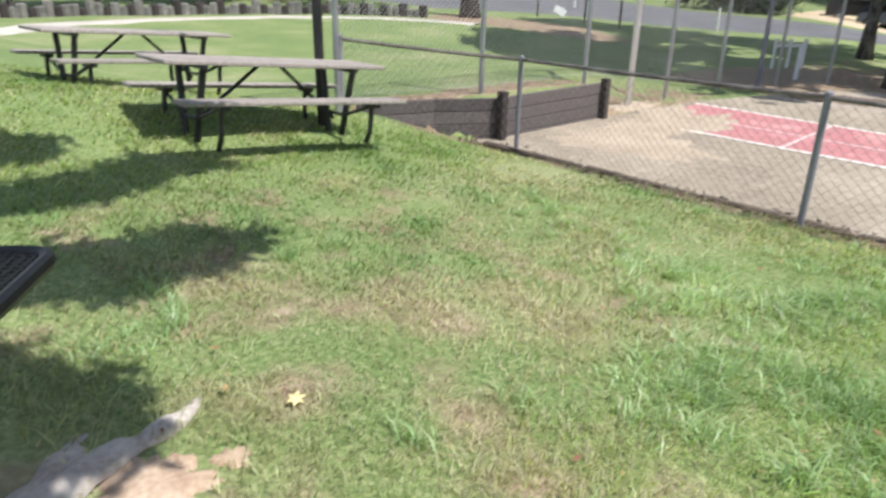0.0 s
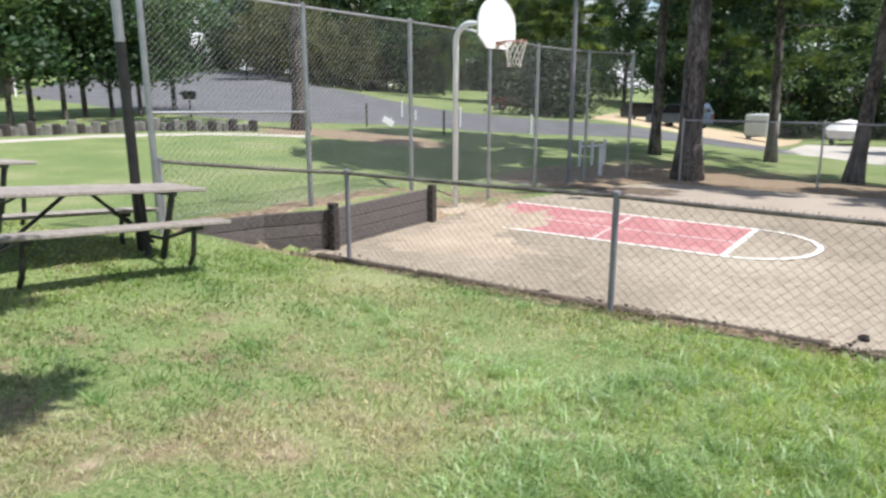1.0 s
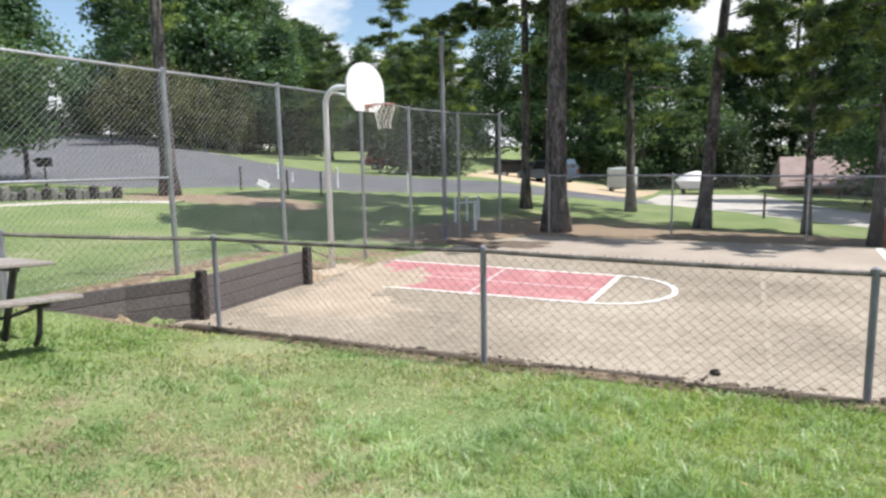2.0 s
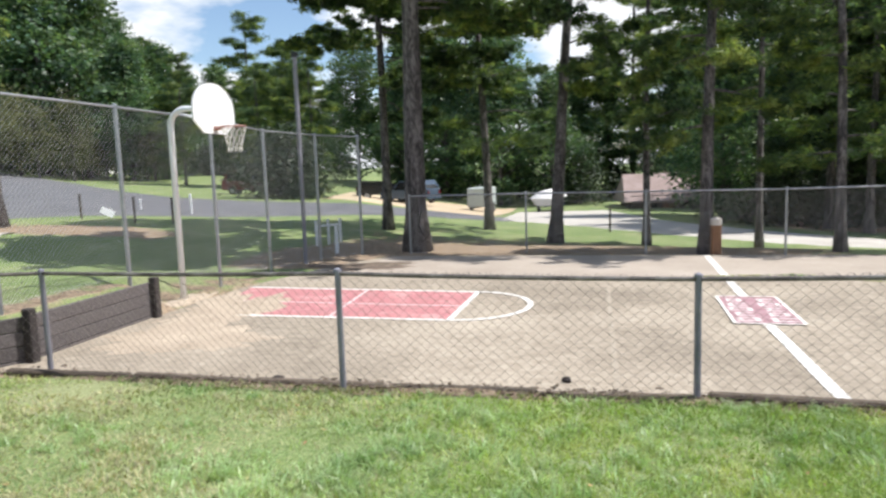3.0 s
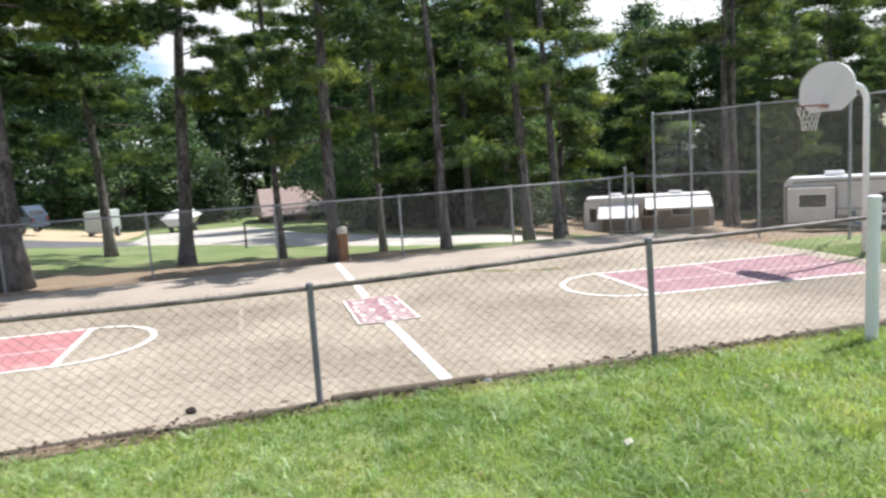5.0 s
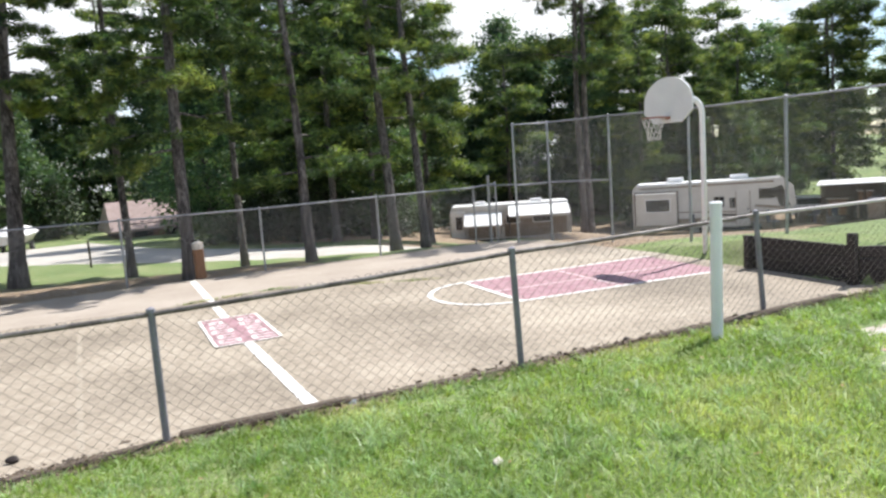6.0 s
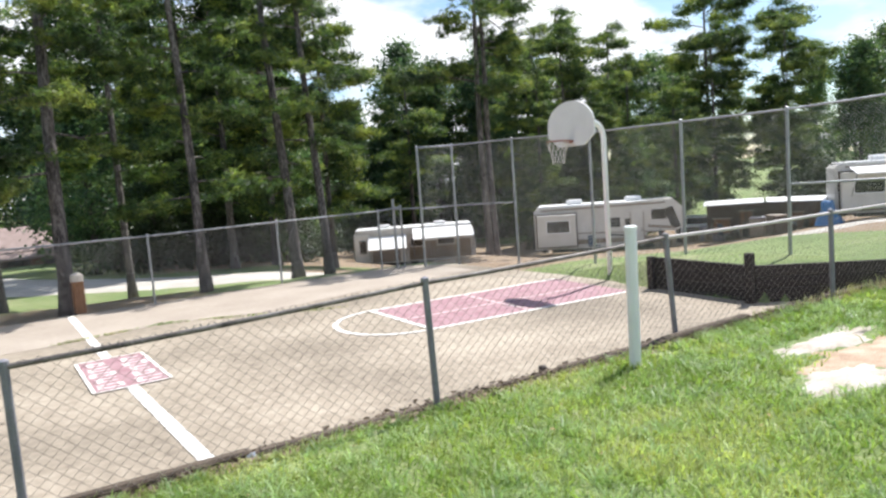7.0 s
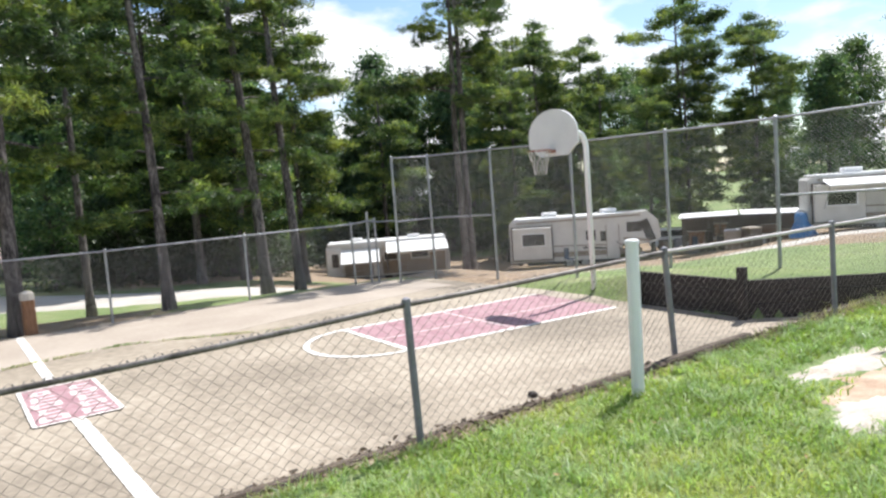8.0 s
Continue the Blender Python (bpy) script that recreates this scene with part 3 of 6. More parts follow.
def fence(label, posts, radius, rails, step, wire, group="fences round the court", post_mat=GALV, rail_mat=GALV, wire_mat=WIRE, rail_r=0.021, sag=0.0, twists=0):
    """posts: (x, y, ground, top[, lean x, lean y]); rails: fractions of the height at which a bar runs."""
    t = thing("chain_link_fence", label=label, category="fence", group=group)
    for p in posts:
        lx, ly = p[4:6] if len(p) > 4 else (0, 0)
        f = Form().tube([(p[0] + lx, p[1] + ly, p[2] - 0.3), (p[0], p[1], p[3] + 0.02)], radius, 10)
        f.tube([(p[0], p[1], p[3] + 0.015), (p[0], p[1], p[3] + 0.045), (p[0], p[1], p[3] + 0.06)], [radius * 1.2, radius * 1.15, radius * 0.3], 10)
        part("post", f, post_mat, t, smooth=False)
    for (frac, a, b, *own) in rails:
        line = []
        for i in range(a, b):
            p, q = posts[i], posts[i + 1]
            for k in range(5):
                u = k / 5
                line.append((p[0] + (q[0] - p[0]) * u, p[1] + (q[1] - p[1]) * u, (p[2] + (p[3] - p[2]) * frac) * (1 - u) + (q[2] + (q[3] - q[2]) * frac) * u - sag * 4 * u * (1 - u)))
        p = posts[b]
        line.append((p[0], p[1], p[2] + (p[3] - p[2]) * frac))
        part("top_rail" if frac > 0.95 else "rail", Form().tube(line, rail_r, 8), own[0] if own else rail_mat, t)
    runs = [(posts[i][:4], posts[i + 1][:4]) for i in range(len(posts) - 1)]
    runs = [((a[0], a[1] + 0.03, a[2] + 0.03, a[3] + 0.03), (b[0], b[1] + 0.03, b[2] + 0.03, b[3] + 0.03)) for a, b in runs]
    part("wire_mesh", None, None, t, "woven diamond wire mesh", data=chain_link(runs, step, wire, wire_mat))
    if twists:
        twist = Form()
        for a, b in zip(posts[:twists], posts[1:twists + 1]):
            n = int(math.dist(a[:2], b[:2]) / (step * 0.5))
            for k in range(n):
                u = (k + 0.5) / n
                x, y = a[0] + (b[0] - a[0]) * u, a[1] + (b[1] - a[1]) * u + 0.03
                z = a[3] + (b[3] - a[3]) * u - sag * 4 * ((5 * u) % 1) * (1 - (5 * u) % 1)
                q = 0.016 if k % 2 else -0.016
                twist.tube([(x - q, y - 0.012, z - 0.012), (x, y - 0.004, z + 0.02), (x + 0.5 * q, y + 0.004, z + 0.028)], 0.0045, 4)
        tagged(part("twisted_edge", twist, wire_mat, t, "twisted wire ends along the top rail"), kind="stuff")
    return t


near_posts = [(-10.654, 5.12, 0.72, 1.53), (-9.06, 6.86, 0.12, 1.32), (-5.17, 6.61, 0.19, 1.385), (-1.745, 6.74, 0.20, 1.34), (1.47, 6.273, 0.35, 1.505, 0.04, 0),
              (4.785, 6.24, 0.38, 1.555, 0.16, 0.02), (7.635, 5.79, 0.42, 1.59, 0.03, 0), (10.5, 5.5, 0.46, 1.63), (13.5, 5.2, 0.48, 1.66)]
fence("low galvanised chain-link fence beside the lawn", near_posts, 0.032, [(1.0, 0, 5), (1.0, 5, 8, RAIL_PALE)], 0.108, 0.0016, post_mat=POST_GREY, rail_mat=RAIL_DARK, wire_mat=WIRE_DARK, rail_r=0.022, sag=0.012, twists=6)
left_posts = [(-10.654, 5.06, 0.75, 3.66), (-10.654, 7.69, 0.68, 3.62), (-10.654, 10.26, 0.68, 3.60), (-10.66, 13.0, 0.35, 3.56), (-10.9, 15.6, 0.0, 3.45), (-10.5, 17.7, -0.05, 3.40), (-9.8, 19.05, -0.05, 3.38)]
fence("tall galvanised chain-link backstop behind the hoop", left_posts, 0.04, [(1.0, 0, 6), (0.475, 0, 1)], 0.088, 0.0019)
far_posts = [(-8.35, 19.2, -0.06, 1.62), (-5.0, 19.4, -0.06, 1.62), (-1.8, 18.85, -0.06, 1.62), (1.46, 18.45, -0.06, 1.625), (4.7, 18.6, -0.06, 1.65), (7.6, 18.3, -0.06, 1.68), (8.3, 18.2, -0.06, 1.75)]
fence("galvanised chain-link fence along the court's edge", far_posts, 0.028, [(1.0, 0, 6)], 0.07, 0.0015)
right_posts = [(8.54, 17.46, -0.06, 3.38), (9.69, 17.41, -0.06, 3.40), (10.46, 15.63, -0.06, 3.40), (10.6, 12.9, 0.15, 3.3), (10.75, 10.4, 0.4, 3.27), (10.9, 8.17, 0.45, 3.25), (11.0, 5.4, 0.5, 3.3), (11.1, 2.6, 0.5, 3.3)]
fence("tall galvanised chain-link backstop behind the far hoop", right_posts, 0.036, [(1.0, 0, 7), (0.5, 0, 2), (0.5, 5, 6)], 0.075, 0.0021)


# ---- hoops ----
def hoop(x, y, z, facing):
    """A gooseneck basketball goal; facing +1 looks along +x."""
    t = thing("basketball_hoop", x, y, z, 0 if facing > 0 else 180, "white gooseneck basketball hoop with fan backboard and torn net", "basketball hoop", "hoops of the court")
    reach, top = 0.90, 3.42
    bend = [(0.34 - 0.34 * math.cos(a), 0, top - 0.34 + 0.34 * math.sin(a)) for a in [math.pi / 2 * k / 8 for k in range(9)]]
    part("pole", Form().tube([(0, 0, -0.3), (0, 0, top - 0.34)] + bend[1:] + [(reach, 0, top)], 0.057, 14), WHITE_POLE, t, smooth=True)
    w, h0, h1 = 0.665, 2.93, 3.85
    fan = [(-0.36, h0), (0.36, h0), (w, h0 + 0.22), (w, h0 + 0.42)]
    fan += [(w * math.cos(a), h0 + 0.42 + (h1 - h0 - 0.42) * math.sin(a)) for a in [math.pi * k / 18 for k in range(1, 18)]]
    fan += [(-w, h0 + 0.42), (-w, h0 + 0.22)]
    m = Matrix(((0, 0, 1, reach + 0.03), (1, 0, 0, 0), (0, 1, 0, 0), (0, 0, 0, 1)))
    board = part("backboard", Form().slab(fan, 0.035, m), BOARD_WHITE, t)
    part("mounting_plate", Form().box(reach, 0, 3.30, 0.06, 0.26, 0.36, bevel=0.01), GALV, t)
    for s in (-1, 1):
        part("brace", Form().tube([(0.2, 0.0, 3.35), (reach + 0.02, 0.30 * s, 3.15)], 0.014, 6), WHITE_POLE, t)
    rx, rr = reach + 0.065 + 0.15 + 0.225, 0.225
    ring = [(rx + rr * math.cos(a), rr * math.sin(a), 3.05) for a in [2 * math.pi * k / 24 for k in range(25)]]
    rim = part("rim", Form().tube(ring, 0.010, 6, caps=False), RIM_RED, t, "faded orange steel rim")
    part("bracket", Form().box(reach + 0.13, 0, 3.03, 0.16, 0.15, 0.06, bevel=0.01), RIM_RED, rim)
    net = Form()
    levels = [(3.04, 0.222), (2.93, 0.19), (2.82, 0.155), (2.71, 0.13), (2.60, 0.125)]
    for k in range(12):
        for s in (-1, 1):
            pts = []
            for i, (z, r) in enumerate(levels):
                a = 2 * math.pi * (k + 0.5 * s * i) / 12
                pts.append((rx + r * math.cos(a), r * math.sin(a), z - 0.01 * ((k * 7 + i) % 3)))
            net.tube(pts, 0.007, 4, caps=False)
    part("net", net, NET_WHITE, t, "frayed off-white cord net")
    return t


hoop(-10.66, 11.72, 0.24, 1)
hoop(9.42, 11.36, -0.02, -1)


# ---- retaining walls ----
def timber_wall(label, line, top, bottom=-0.15, posts=(), wood=TIMBER_DARK):
    t = thing("retaining_wall", label=label, category="retaining wall", group="timber walls beside the court")
    rows = max(2, int(round((top - bottom) / 0.19)))
    for (xa, ya), (xb, yb) in zip(line, line[1:]):
        length, ang = math.hypot(xb - xa, yb - ya), math.atan2(yb - ya, xb - xa)
        m = Matrix.Translation(((xa + xb) / 2, (ya + yb) / 2, 0)) @ Matrix.Rotation(ang, 4, "Z")
        for r in range(rows):
            h = (top - bottom) / rows
            part("board", Form().box(0, 0.004 * (r % 2), bottom + h * (r + 0.5), length, 0.07, h - 0.008, m, 0.008), wood, t)
    for x, y, z in posts:
        part("post", Form().box(x, y, z / 2 - 0.2, 0.13, 0.13, z + 0.4, bevel=0.012), TIMBER_DARK, t)
    return t


timber_wall("dark creosoted timber wall holding back the lawn", [(-10.3, 10.45), (-10.16, 7.55), (-10.62, 6.7), (-10.95, 5.55)], 0.62, posts=[(-10.2, 10.3, 0.70), (-10.04, 7.56, 0.73)], wood=TIMBER_LIT)
timber_wall("dark timber wall holding back the grass bank", [(9.05, 9.95), (8.78, 7.6), (10.75, 5.7)], 0.62, posts=[(8.93, 9.85, 0.64), (8.66, 7.62, 0.84)])

# white marker post beside the fence
wp = thing("white_post", 3.48, 5.63, 0.53, 0, "white plastic pipe post with a cap", "post")
part("shaft", Form().tube([(-0.02, 0, -0.3), (0, 0, 1.27)], 0.058, 16), WHITE_POLE, wp, smooth=False)
part("cap", Form().tube([(0, 0, 1.26), (0, 0, 1.29), (0, 0, 1.30)], [0.064, 0.064, 0.05], 16), WHITE_POLE, wp)
part("clamp", Form().box(0.075, 0.03, 1.08, 0.05, 0.06, 0.12, bevel=0.01), WHITE_POLE, wp)


# ---- picnic tables ----
def picnic_table(x, y, z, turn, tilt):
    t = thing("picnic_table", x, y, z, turn, "weathered grey wooden picnic table on black steel legs", "picnic table", "picnic tables on the lawn")
    t.matrix_basis = pose(x, y, z, 0, tilt, turn)
    for k in range(3):
        part("table_board", Form().box(0, (k - 1) * 0.245, 0.755, 2.42, 0.235, 0.04, bevel=0.008), WOOD_GREY, t)
    for s in (-1, 1):
        part("bench_board", Form().box(0, 0.66 * s, 0.445, 2.42, 0.25, 0.04, bevel=0.008), WOOD_GREY, t)
        fx = 0.83 * s
        for q in (-1, 1):
            part("leg", Form().tube([(fx, 0.13 * q, 0.0), (fx, 0.30 * q, 0.735)], 0.034, 6), METAL_BLACK, t)
            part("bench_leg", Form().tube([(fx, 0.60 * q, 0.0), (fx, 0.66 * q, 0.12), (fx, 0.67 * q, 0.42)], 0.026, 6), METAL_BLACK, t)
            part("bench_bracket", Form().box(fx, 0.66 * q, 0.405, 0.10, 0.20, 0.05, bevel=0.005), METAL_BLACK, t)
        part("crossbar", Form().box(fx, 0, 0.715, 0.06, 0.70, 0.04, bevel=0.006), METAL_BLACK, t)
        part("bench_arm", Form().tube([(fx, -0.66, 0.39), (fx, -0.15, 0.22), (fx, 0.15, 0.22), (fx, 0.66, 0.39)], 0.02, 6), METAL_BLACK, t)
        part("brace", Form().tube([(fx * 0.96, 0, 0.17), (0.12 * s, 0, 0.72)], 0.019, 6), METAL_BLACK, t)
    return t


picnic_table(-9.42, 3.41, 0.70, 91, 5)
picnic_table(-12.4, 3.05, 0.81, 97, 4)

# ---- light pole by the fence ----
lp = thing("light_pole", -9.8, 4.3, 0.60, 0, "slim steel pole, dark below and bare above", "pole")
part("lower_shaft", Form().tube([(0, 0, -0.3), (-0.03, 0.0, 2.3)], 0.055, 10), METAL_BLACK, lp)
part("upper_shaft", Form().tube([(-0.03, 0.0, 2.3), (-0.08, 0.0, 6.2)], 0.05, 10), GALV, lp)


# ---- trees ----
def tufts(rng, centres, spread, count, size, width, droop=0.0):
    """Small leaf blades scattered about each centre, as one array of triangles."""
    n = len(centres) * count
    c = np.repeat(centres, count, 0) + rng.normal(0, 1, (n, 3)) * np.repeat(np.atleast_2d(spread), n, 0)
    d = rng.normal(0, 1, (n, 3))
    d[:, 2] = d[:, 2] * 0.7 - droop
    d /= np.linalg.norm(d, axis=1)[:, None]
    side = np.cross(d, rng.normal(0, 1, (n, 3)))
    side /= np.linalg.norm(side, axis=1)[:, None] + 1e-6
    ln = size * rng.uniform(0.6, 1.3, (n, 1))
    wd = width * rng.uniform(0.6, 1.3, (n, 1))
    v = np.stack([c - d * ln * 0.5 , c + side * wd, c + d * ln * 0.5, c - side * wd], 1).reshape(-1, 3)
    return v


def pine_tree(name, seed, tall, r0, low, reach, label, stems=1, lean=(0, 0), density=1.0, singles=True, gap=(0.30, 0.75), tuft=36, blade=0.019):
    """A tapered trunk, drooping limbs from height low upwards, and needle tufts along them."""
    rng = np.random.default_rng(seed)
    t = thing(name, label=label, category="tree", group="pines round the court")
    centres, rest = [], Form()
    for s in range(stems):
        ox = 0.0 if stems == 1 else (s - 0.5) * 0.3
        pts, rad = [], []
        for k in range(15):
            u = k / 14
            wob = 0.10 * math.sin(3.1 * u * 3 + seed + s) * u
            pts.append((ox + lean[0] * tall * u + wob, lean[1] * tall * u + 0.08 * math.cos(seed * 2 + 7 * u) * u, tall * u - 0.25))
            flare = 1 + 0.55 * math.exp(-u * tall / 0.35)
            rad.append(max(0.02, r0 * (1 - 0.82 * u) * flare))
        stem = Form().tube(pts, rad, 14)
        if singles:
            part("trunk", stem, BARK, t, smooth=True)
        else:
            rest.add(stem.v, stem.f)
        z, made = low, 0
        while z < tall - 0.4:
            u = z / tall
            i = min(13, int(u * 14))
            base = Vector(pts[i]).lerp(Vector(pts[i + 1]), u * 14 - i)
            base.z = z
            az = rng.uniform(0, 2 * math.pi)
            up = (z - low) / (tall - low)
            if singles:
                ln = reach * (1 - 0.75 * up ** 1.4) * rng.uniform(0.55, 1.1)
            else:
                ln = reach * (0.25 + 0.75 * math.sin(math.pi * (0.12 + 0.84 * up)) ** 0.8) * rng.uniform(0.45, 1.15)
            rise = rng.uniform(-0.10, 0.28) + (0.0 if singles else 0.25 * up)
            line = []
            for k in range(5):
                w = k / 4
                line.append(base + Vector((math.cos(az) * ln * w, math.sin(az) * ln * w, ln * (rise * w - 0.20 * w * w))))
            limb = Form().tube(line, [0.045 * (1 - 0.8 * k / 4) * (0.5 + r0 * 1.6) for k in range(5)], 5, caps=False)
            made += 1
            if singles and made <= 14:
                part("limb", limb, BARK, t)
            else:
                rest.add(limb.v, limb.f)
            for k in range(int(3.2 * density * ln / 2) + 2):
                w = rng.uniform(0.35, 1.04)
                p = base + Vector((math.cos(az) * ln * w, math.sin(az) * ln * w, ln * (rise * w - 0.20 * w * w)))
                side = rng.normal(0, 0.22 * ln * (1.15 - w) + 0.12)
                hub = Vector((p.x - math.sin(az) * side, p.y + math.cos(az) * side, p.z - 0.2 * abs(side)))
                for i in range(5):
                    d = rng.normal(0, 0.20 if singles else 0.30, 3)
                    centres.append((hub.x + 1.2 * d[0], hub.y + 1.2 * d[1], hub.z + 0.42 * d[2]))
            z += rng.uniform(*gap) if singles else rng.uniform(0.18, 0.55)
    if not singles:
        part("trunk", rest, BARK, t)
    elif rest.v:
        tagged(part("upper_limbs", rest, BARK, t), kind="stuff")
    if singles:
        v = tufts(rng, np.array(centres), (0.09, 0.09, 0.06), tuft, 0.25, blade, 0.1)
    else:
        v = tufts(rng, np.array(centres), (0.20, 0.20, 0.15), 26, 0.28, 0.045, 0.1)
    q = np.arange(len(v)).reshape(-1, 4)
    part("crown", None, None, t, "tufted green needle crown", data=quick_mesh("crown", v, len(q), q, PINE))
    return t


def broad_tree(name, seed, tall, wide, low, label, mat=LEAVES, leaf=0.34, clumps=150, per=34, group="woods behind the court", trunk_r=0.2):
    """A crown of many leaf clumps on limbs, uneven in outline, with gaps."""
    rng = np.random.default_rng(seed)
    t = thing(name, label=label, category="tree", group=group)
    limbs = Form().tube([(0, 0, -0.6), (0.05, 0, tall * 0.3), (0.12, 0.08, tall * 0.6), (0.1, 0.1, tall * 0.92)], [trunk_r * 1.25, trunk_r, trunk_r * 0.6, 0.03], 9)
    centres = []
    for k in range(clumps):
        u = rng.uniform(0, 1) ** 0.85
        z = low + (tall - low) * u
        girth = wide * (math.sin(math.pi * min(1, 0.18 + 0.82 * u)) ** 0.7) * (0.75 + 0.35 * math.sin(seed + 9 * u))
        az, r = rng.uniform(0, 2 * math.pi), girth * math.sqrt(rng.uniform(0.08, 1.0))
        c = (math.cos(az) * r, math.sin(az) * r, z + rng.normal(0, 0.25))
        centres.append(c)
        if k % 5 == 0:
            limbs.tube([(0.05, 0.03, max(0.5, z - 0.3 * r - 0.4)), (c[0] * 0.5, c[1] * 0.5, z - 0.12 * r), c], [0.07, 0.045, 0.015], 5, caps=False)
    part("trunk", limbs, BARK, t)
    v = tufts(rng, np.array(centres), (0.55, 0.55, 0.32), per, leaf, leaf * 0.36)
    q = np.arange(len(v)).reshape(-1, 4)
    part("crown", None, None, t, "dense uneven leafy crown", data=quick_mesh("crown", v, len(q), q, mat))
    return t


def place(ob, x, y, turn=0, scale=1.0, sink=0.05):
    ob.matrix_basis = pose(x, y, float(height(x, y)) - sink, 0, 0, turn) @ Matrix.Diagonal((scale, scale, scale, 1))
    return ob


def again(ob, x, y, turn=0, scale=1.0, sink=0.05):
    """A copy of a tree on the ground at x, y."""
    keep = ob.scale.copy()
    ob.scale = (scale, scale, scale)
    made = copy_thing(ob, pose(x, y, float(height(x, y)) - sink, 0, 0, turn))
    ob.scale = keep
    return made


PL = "tall pine with rough grey-brown bark behind the court"
place(pine_tree("pine_tree", 11, 21, 0.34, 7.2, 5.2, "stout old pine beside the court's corner", lean=(-0.01, 0.03), density=2.4, gap=(0.16, 0.34), tuft=48, blade=0.034), -8.35, 19.9)
place(pine_tree("pine_tree", 12, 21, 0.20, 5.4, 5.2, PL, lean=(-0.008, 0), density=1.9, gap=(0.18, 0.42), tuft=48, blade=0.032), -11.8, 27.2)
place(pine_tree("pine_tree", 13, 18, 0.20, 3.8, 3.8, PL, lean=(-0.03, 0), density=1.6), -8.05, 30.0)
place(pine_tree("pine_tree", 14, 17, 0.24, 6.0, 2.8, PL, lean=(0.06, 0.10), density=1.4), -4.72, 24.7)
place(pine_tree("pine_tree", 15, 17, 0.14, 5.0, 3.3, PL, lean=(0, 0.04), density=1.6, blade=0.028), -1.53, 26.0)
place(pine_tree("pine_tree", 16, 15.5, 0.18, 3.4, 2.4, PL, lean=(0.020, 0.12), density=1.5), -0.28, 19.2)
place(pine_tree("pine_tree", 17, 17, 0.125, 4.2, 3.1, PL, lean=(0, 0.06), density=1.6, blade=0.028), 2.05, 25.0)
place(pine_tree("pine_tree", 18, 14.5, 0.14, 2.6, 2.1, PL, lean=(0.011, 0.13), density=1.9), 3.0, 19.6)
place(pine_tree("pine_tree", 19, 15, 0.18, 3.4, 2.2, PL, lean=(0, 0.12), density=1.3), 6.4, 21.6)
place(pine_tree("pine_tree", 20, 15.5, 0.15, 5.0, 2.0, PL, lean=(0.014, 0.12), density=0.7), 7.2, 21.0)
place(pine_tree("pine_tree", 21, 15, 0.14, 6.2, 3.2, "twin-stemmed pine behind the tall fence", stems=2, lean=(0.006, 0.02), density=1.3), 13.4, 20.5)
place(pine_tree("pine_tree", 22, 20, 0.34, 8.0, 4.0, "stout pine on the bare bank beside the road"), -25.4, 21.1)

PINES = [pine_tree("pine_tree", 40 + k, 18 + 2 * k, 0.24, 4.0, 4.4, "tall pine in the woods behind the campground", density=1.5, singles=False) for k in range(3)]
BROADS = [broad_tree("broadleaf_tree", 60 + k, 13 + 1.5 * k, 4.4, 0.4, "full leafy tree at the edge of the woods", leaf=0.31, clumps=250, per=58) for k in range(4)]
SHRUBS = [broad_tree("shrub", 80 + k, 3.4 + 0.6 * k, 2.4, 0.1, "dense dark shrub below the trees", SHRUB, 0.22, 90, 36, "undergrowth of the woods", 0.06) for k in range(2)]
rng_w = np.random.default_rng(5)


def scatter(src, a, r, size, jitter=0.0):
    w = radians(a + rng_w.uniform(-1, 1) * jitter)
    if 24 < math.degrees(w) < 41 and 44 < r < 66:
        r += 16
    x, y = HUB[0] + r * math.sin(w), HUB[1] + r * math.cos(w)
    return again(src, x, y, rng_w.uniform(0, 360), size, 0.2)


# rows of woodland: from, to (degrees round the lawn), distance, spacing in degrees, size
for a0, a1, dist, gap, size in ((9, 22, 41, 5.5, 0.75), (9, 22, 50, 4.2, 0.95), (8, 46, 62, 3.6, 1.05), (-17, 50, 78, 3.2, 1.15), (-62, -27, 108, 2.3, 1.05), (-46, -27, 116, 3.6, 1.1), (-28, -17, 118, 3.0, 1.2),
                                (-66, -43, 106, 3.2, 0.9), (-84, -64, 68, 4.2, 1.0), (-17, -4, 70, 3.6, 1.05), (46, 54, 72, 3.6, 0.85), (48, 54.5, 100, 3.4, 1.0), (61, 78, 66, 3.4, 0.9), (54, 66, 135, 3.0, 1.0), (78, 104, 60, 5, 0.9)):
    a = a0
    while a < a1:
        src = PINES[int(rng_w.integers(3))] if rng_w.uniform() < 0.3 else BROADS[int(rng_w.integers(4))]
        far_low = 0.52 if -61 < a < -50 else 1.0
        scatter(src, a, dist * rng_w.uniform(0.94, 1.06), far_low * size * rng_w.uniform(0.8, 1.15), 0.3 * gap)
        a += gap * rng_w.uniform(0.75, 1.25)
for a0, a1, dist, gap, size in ((9, 22, 44, 2.6, 0.9), (22, 46, 60, 2.2, 1.0), (-16, 50, 74, 2.0, 1.1), (-46, -28, 112, 2.2, 1.1), (-66, -26, 104, 1.7, 1.0), (46, 54, 62, 2.8, 1.0), (60, 80, 56, 2.8, 1.0), (-84, -66, 60, 3.2, 0.8)):
    a = a0
    while a < a1:
        scatter(SHRUBS[int(rng_w.integers(2))], a, dist * rng_w.uniform(0.92, 1.08), size * rng_w.uniform(0.7, 1.25), 1.0)
        a += gap * rng_w.uniform(0.7, 1.3)
for ob, (x, y) in zip(PINES + BROADS + SHRUBS, ((32, 56), (46, 34), (-18, 74), (12, 45), (21, 57), (3, 76), (-33, 78), (9, 40), (14, 42))):
    place(ob, x, y, 40, sink=0.2)
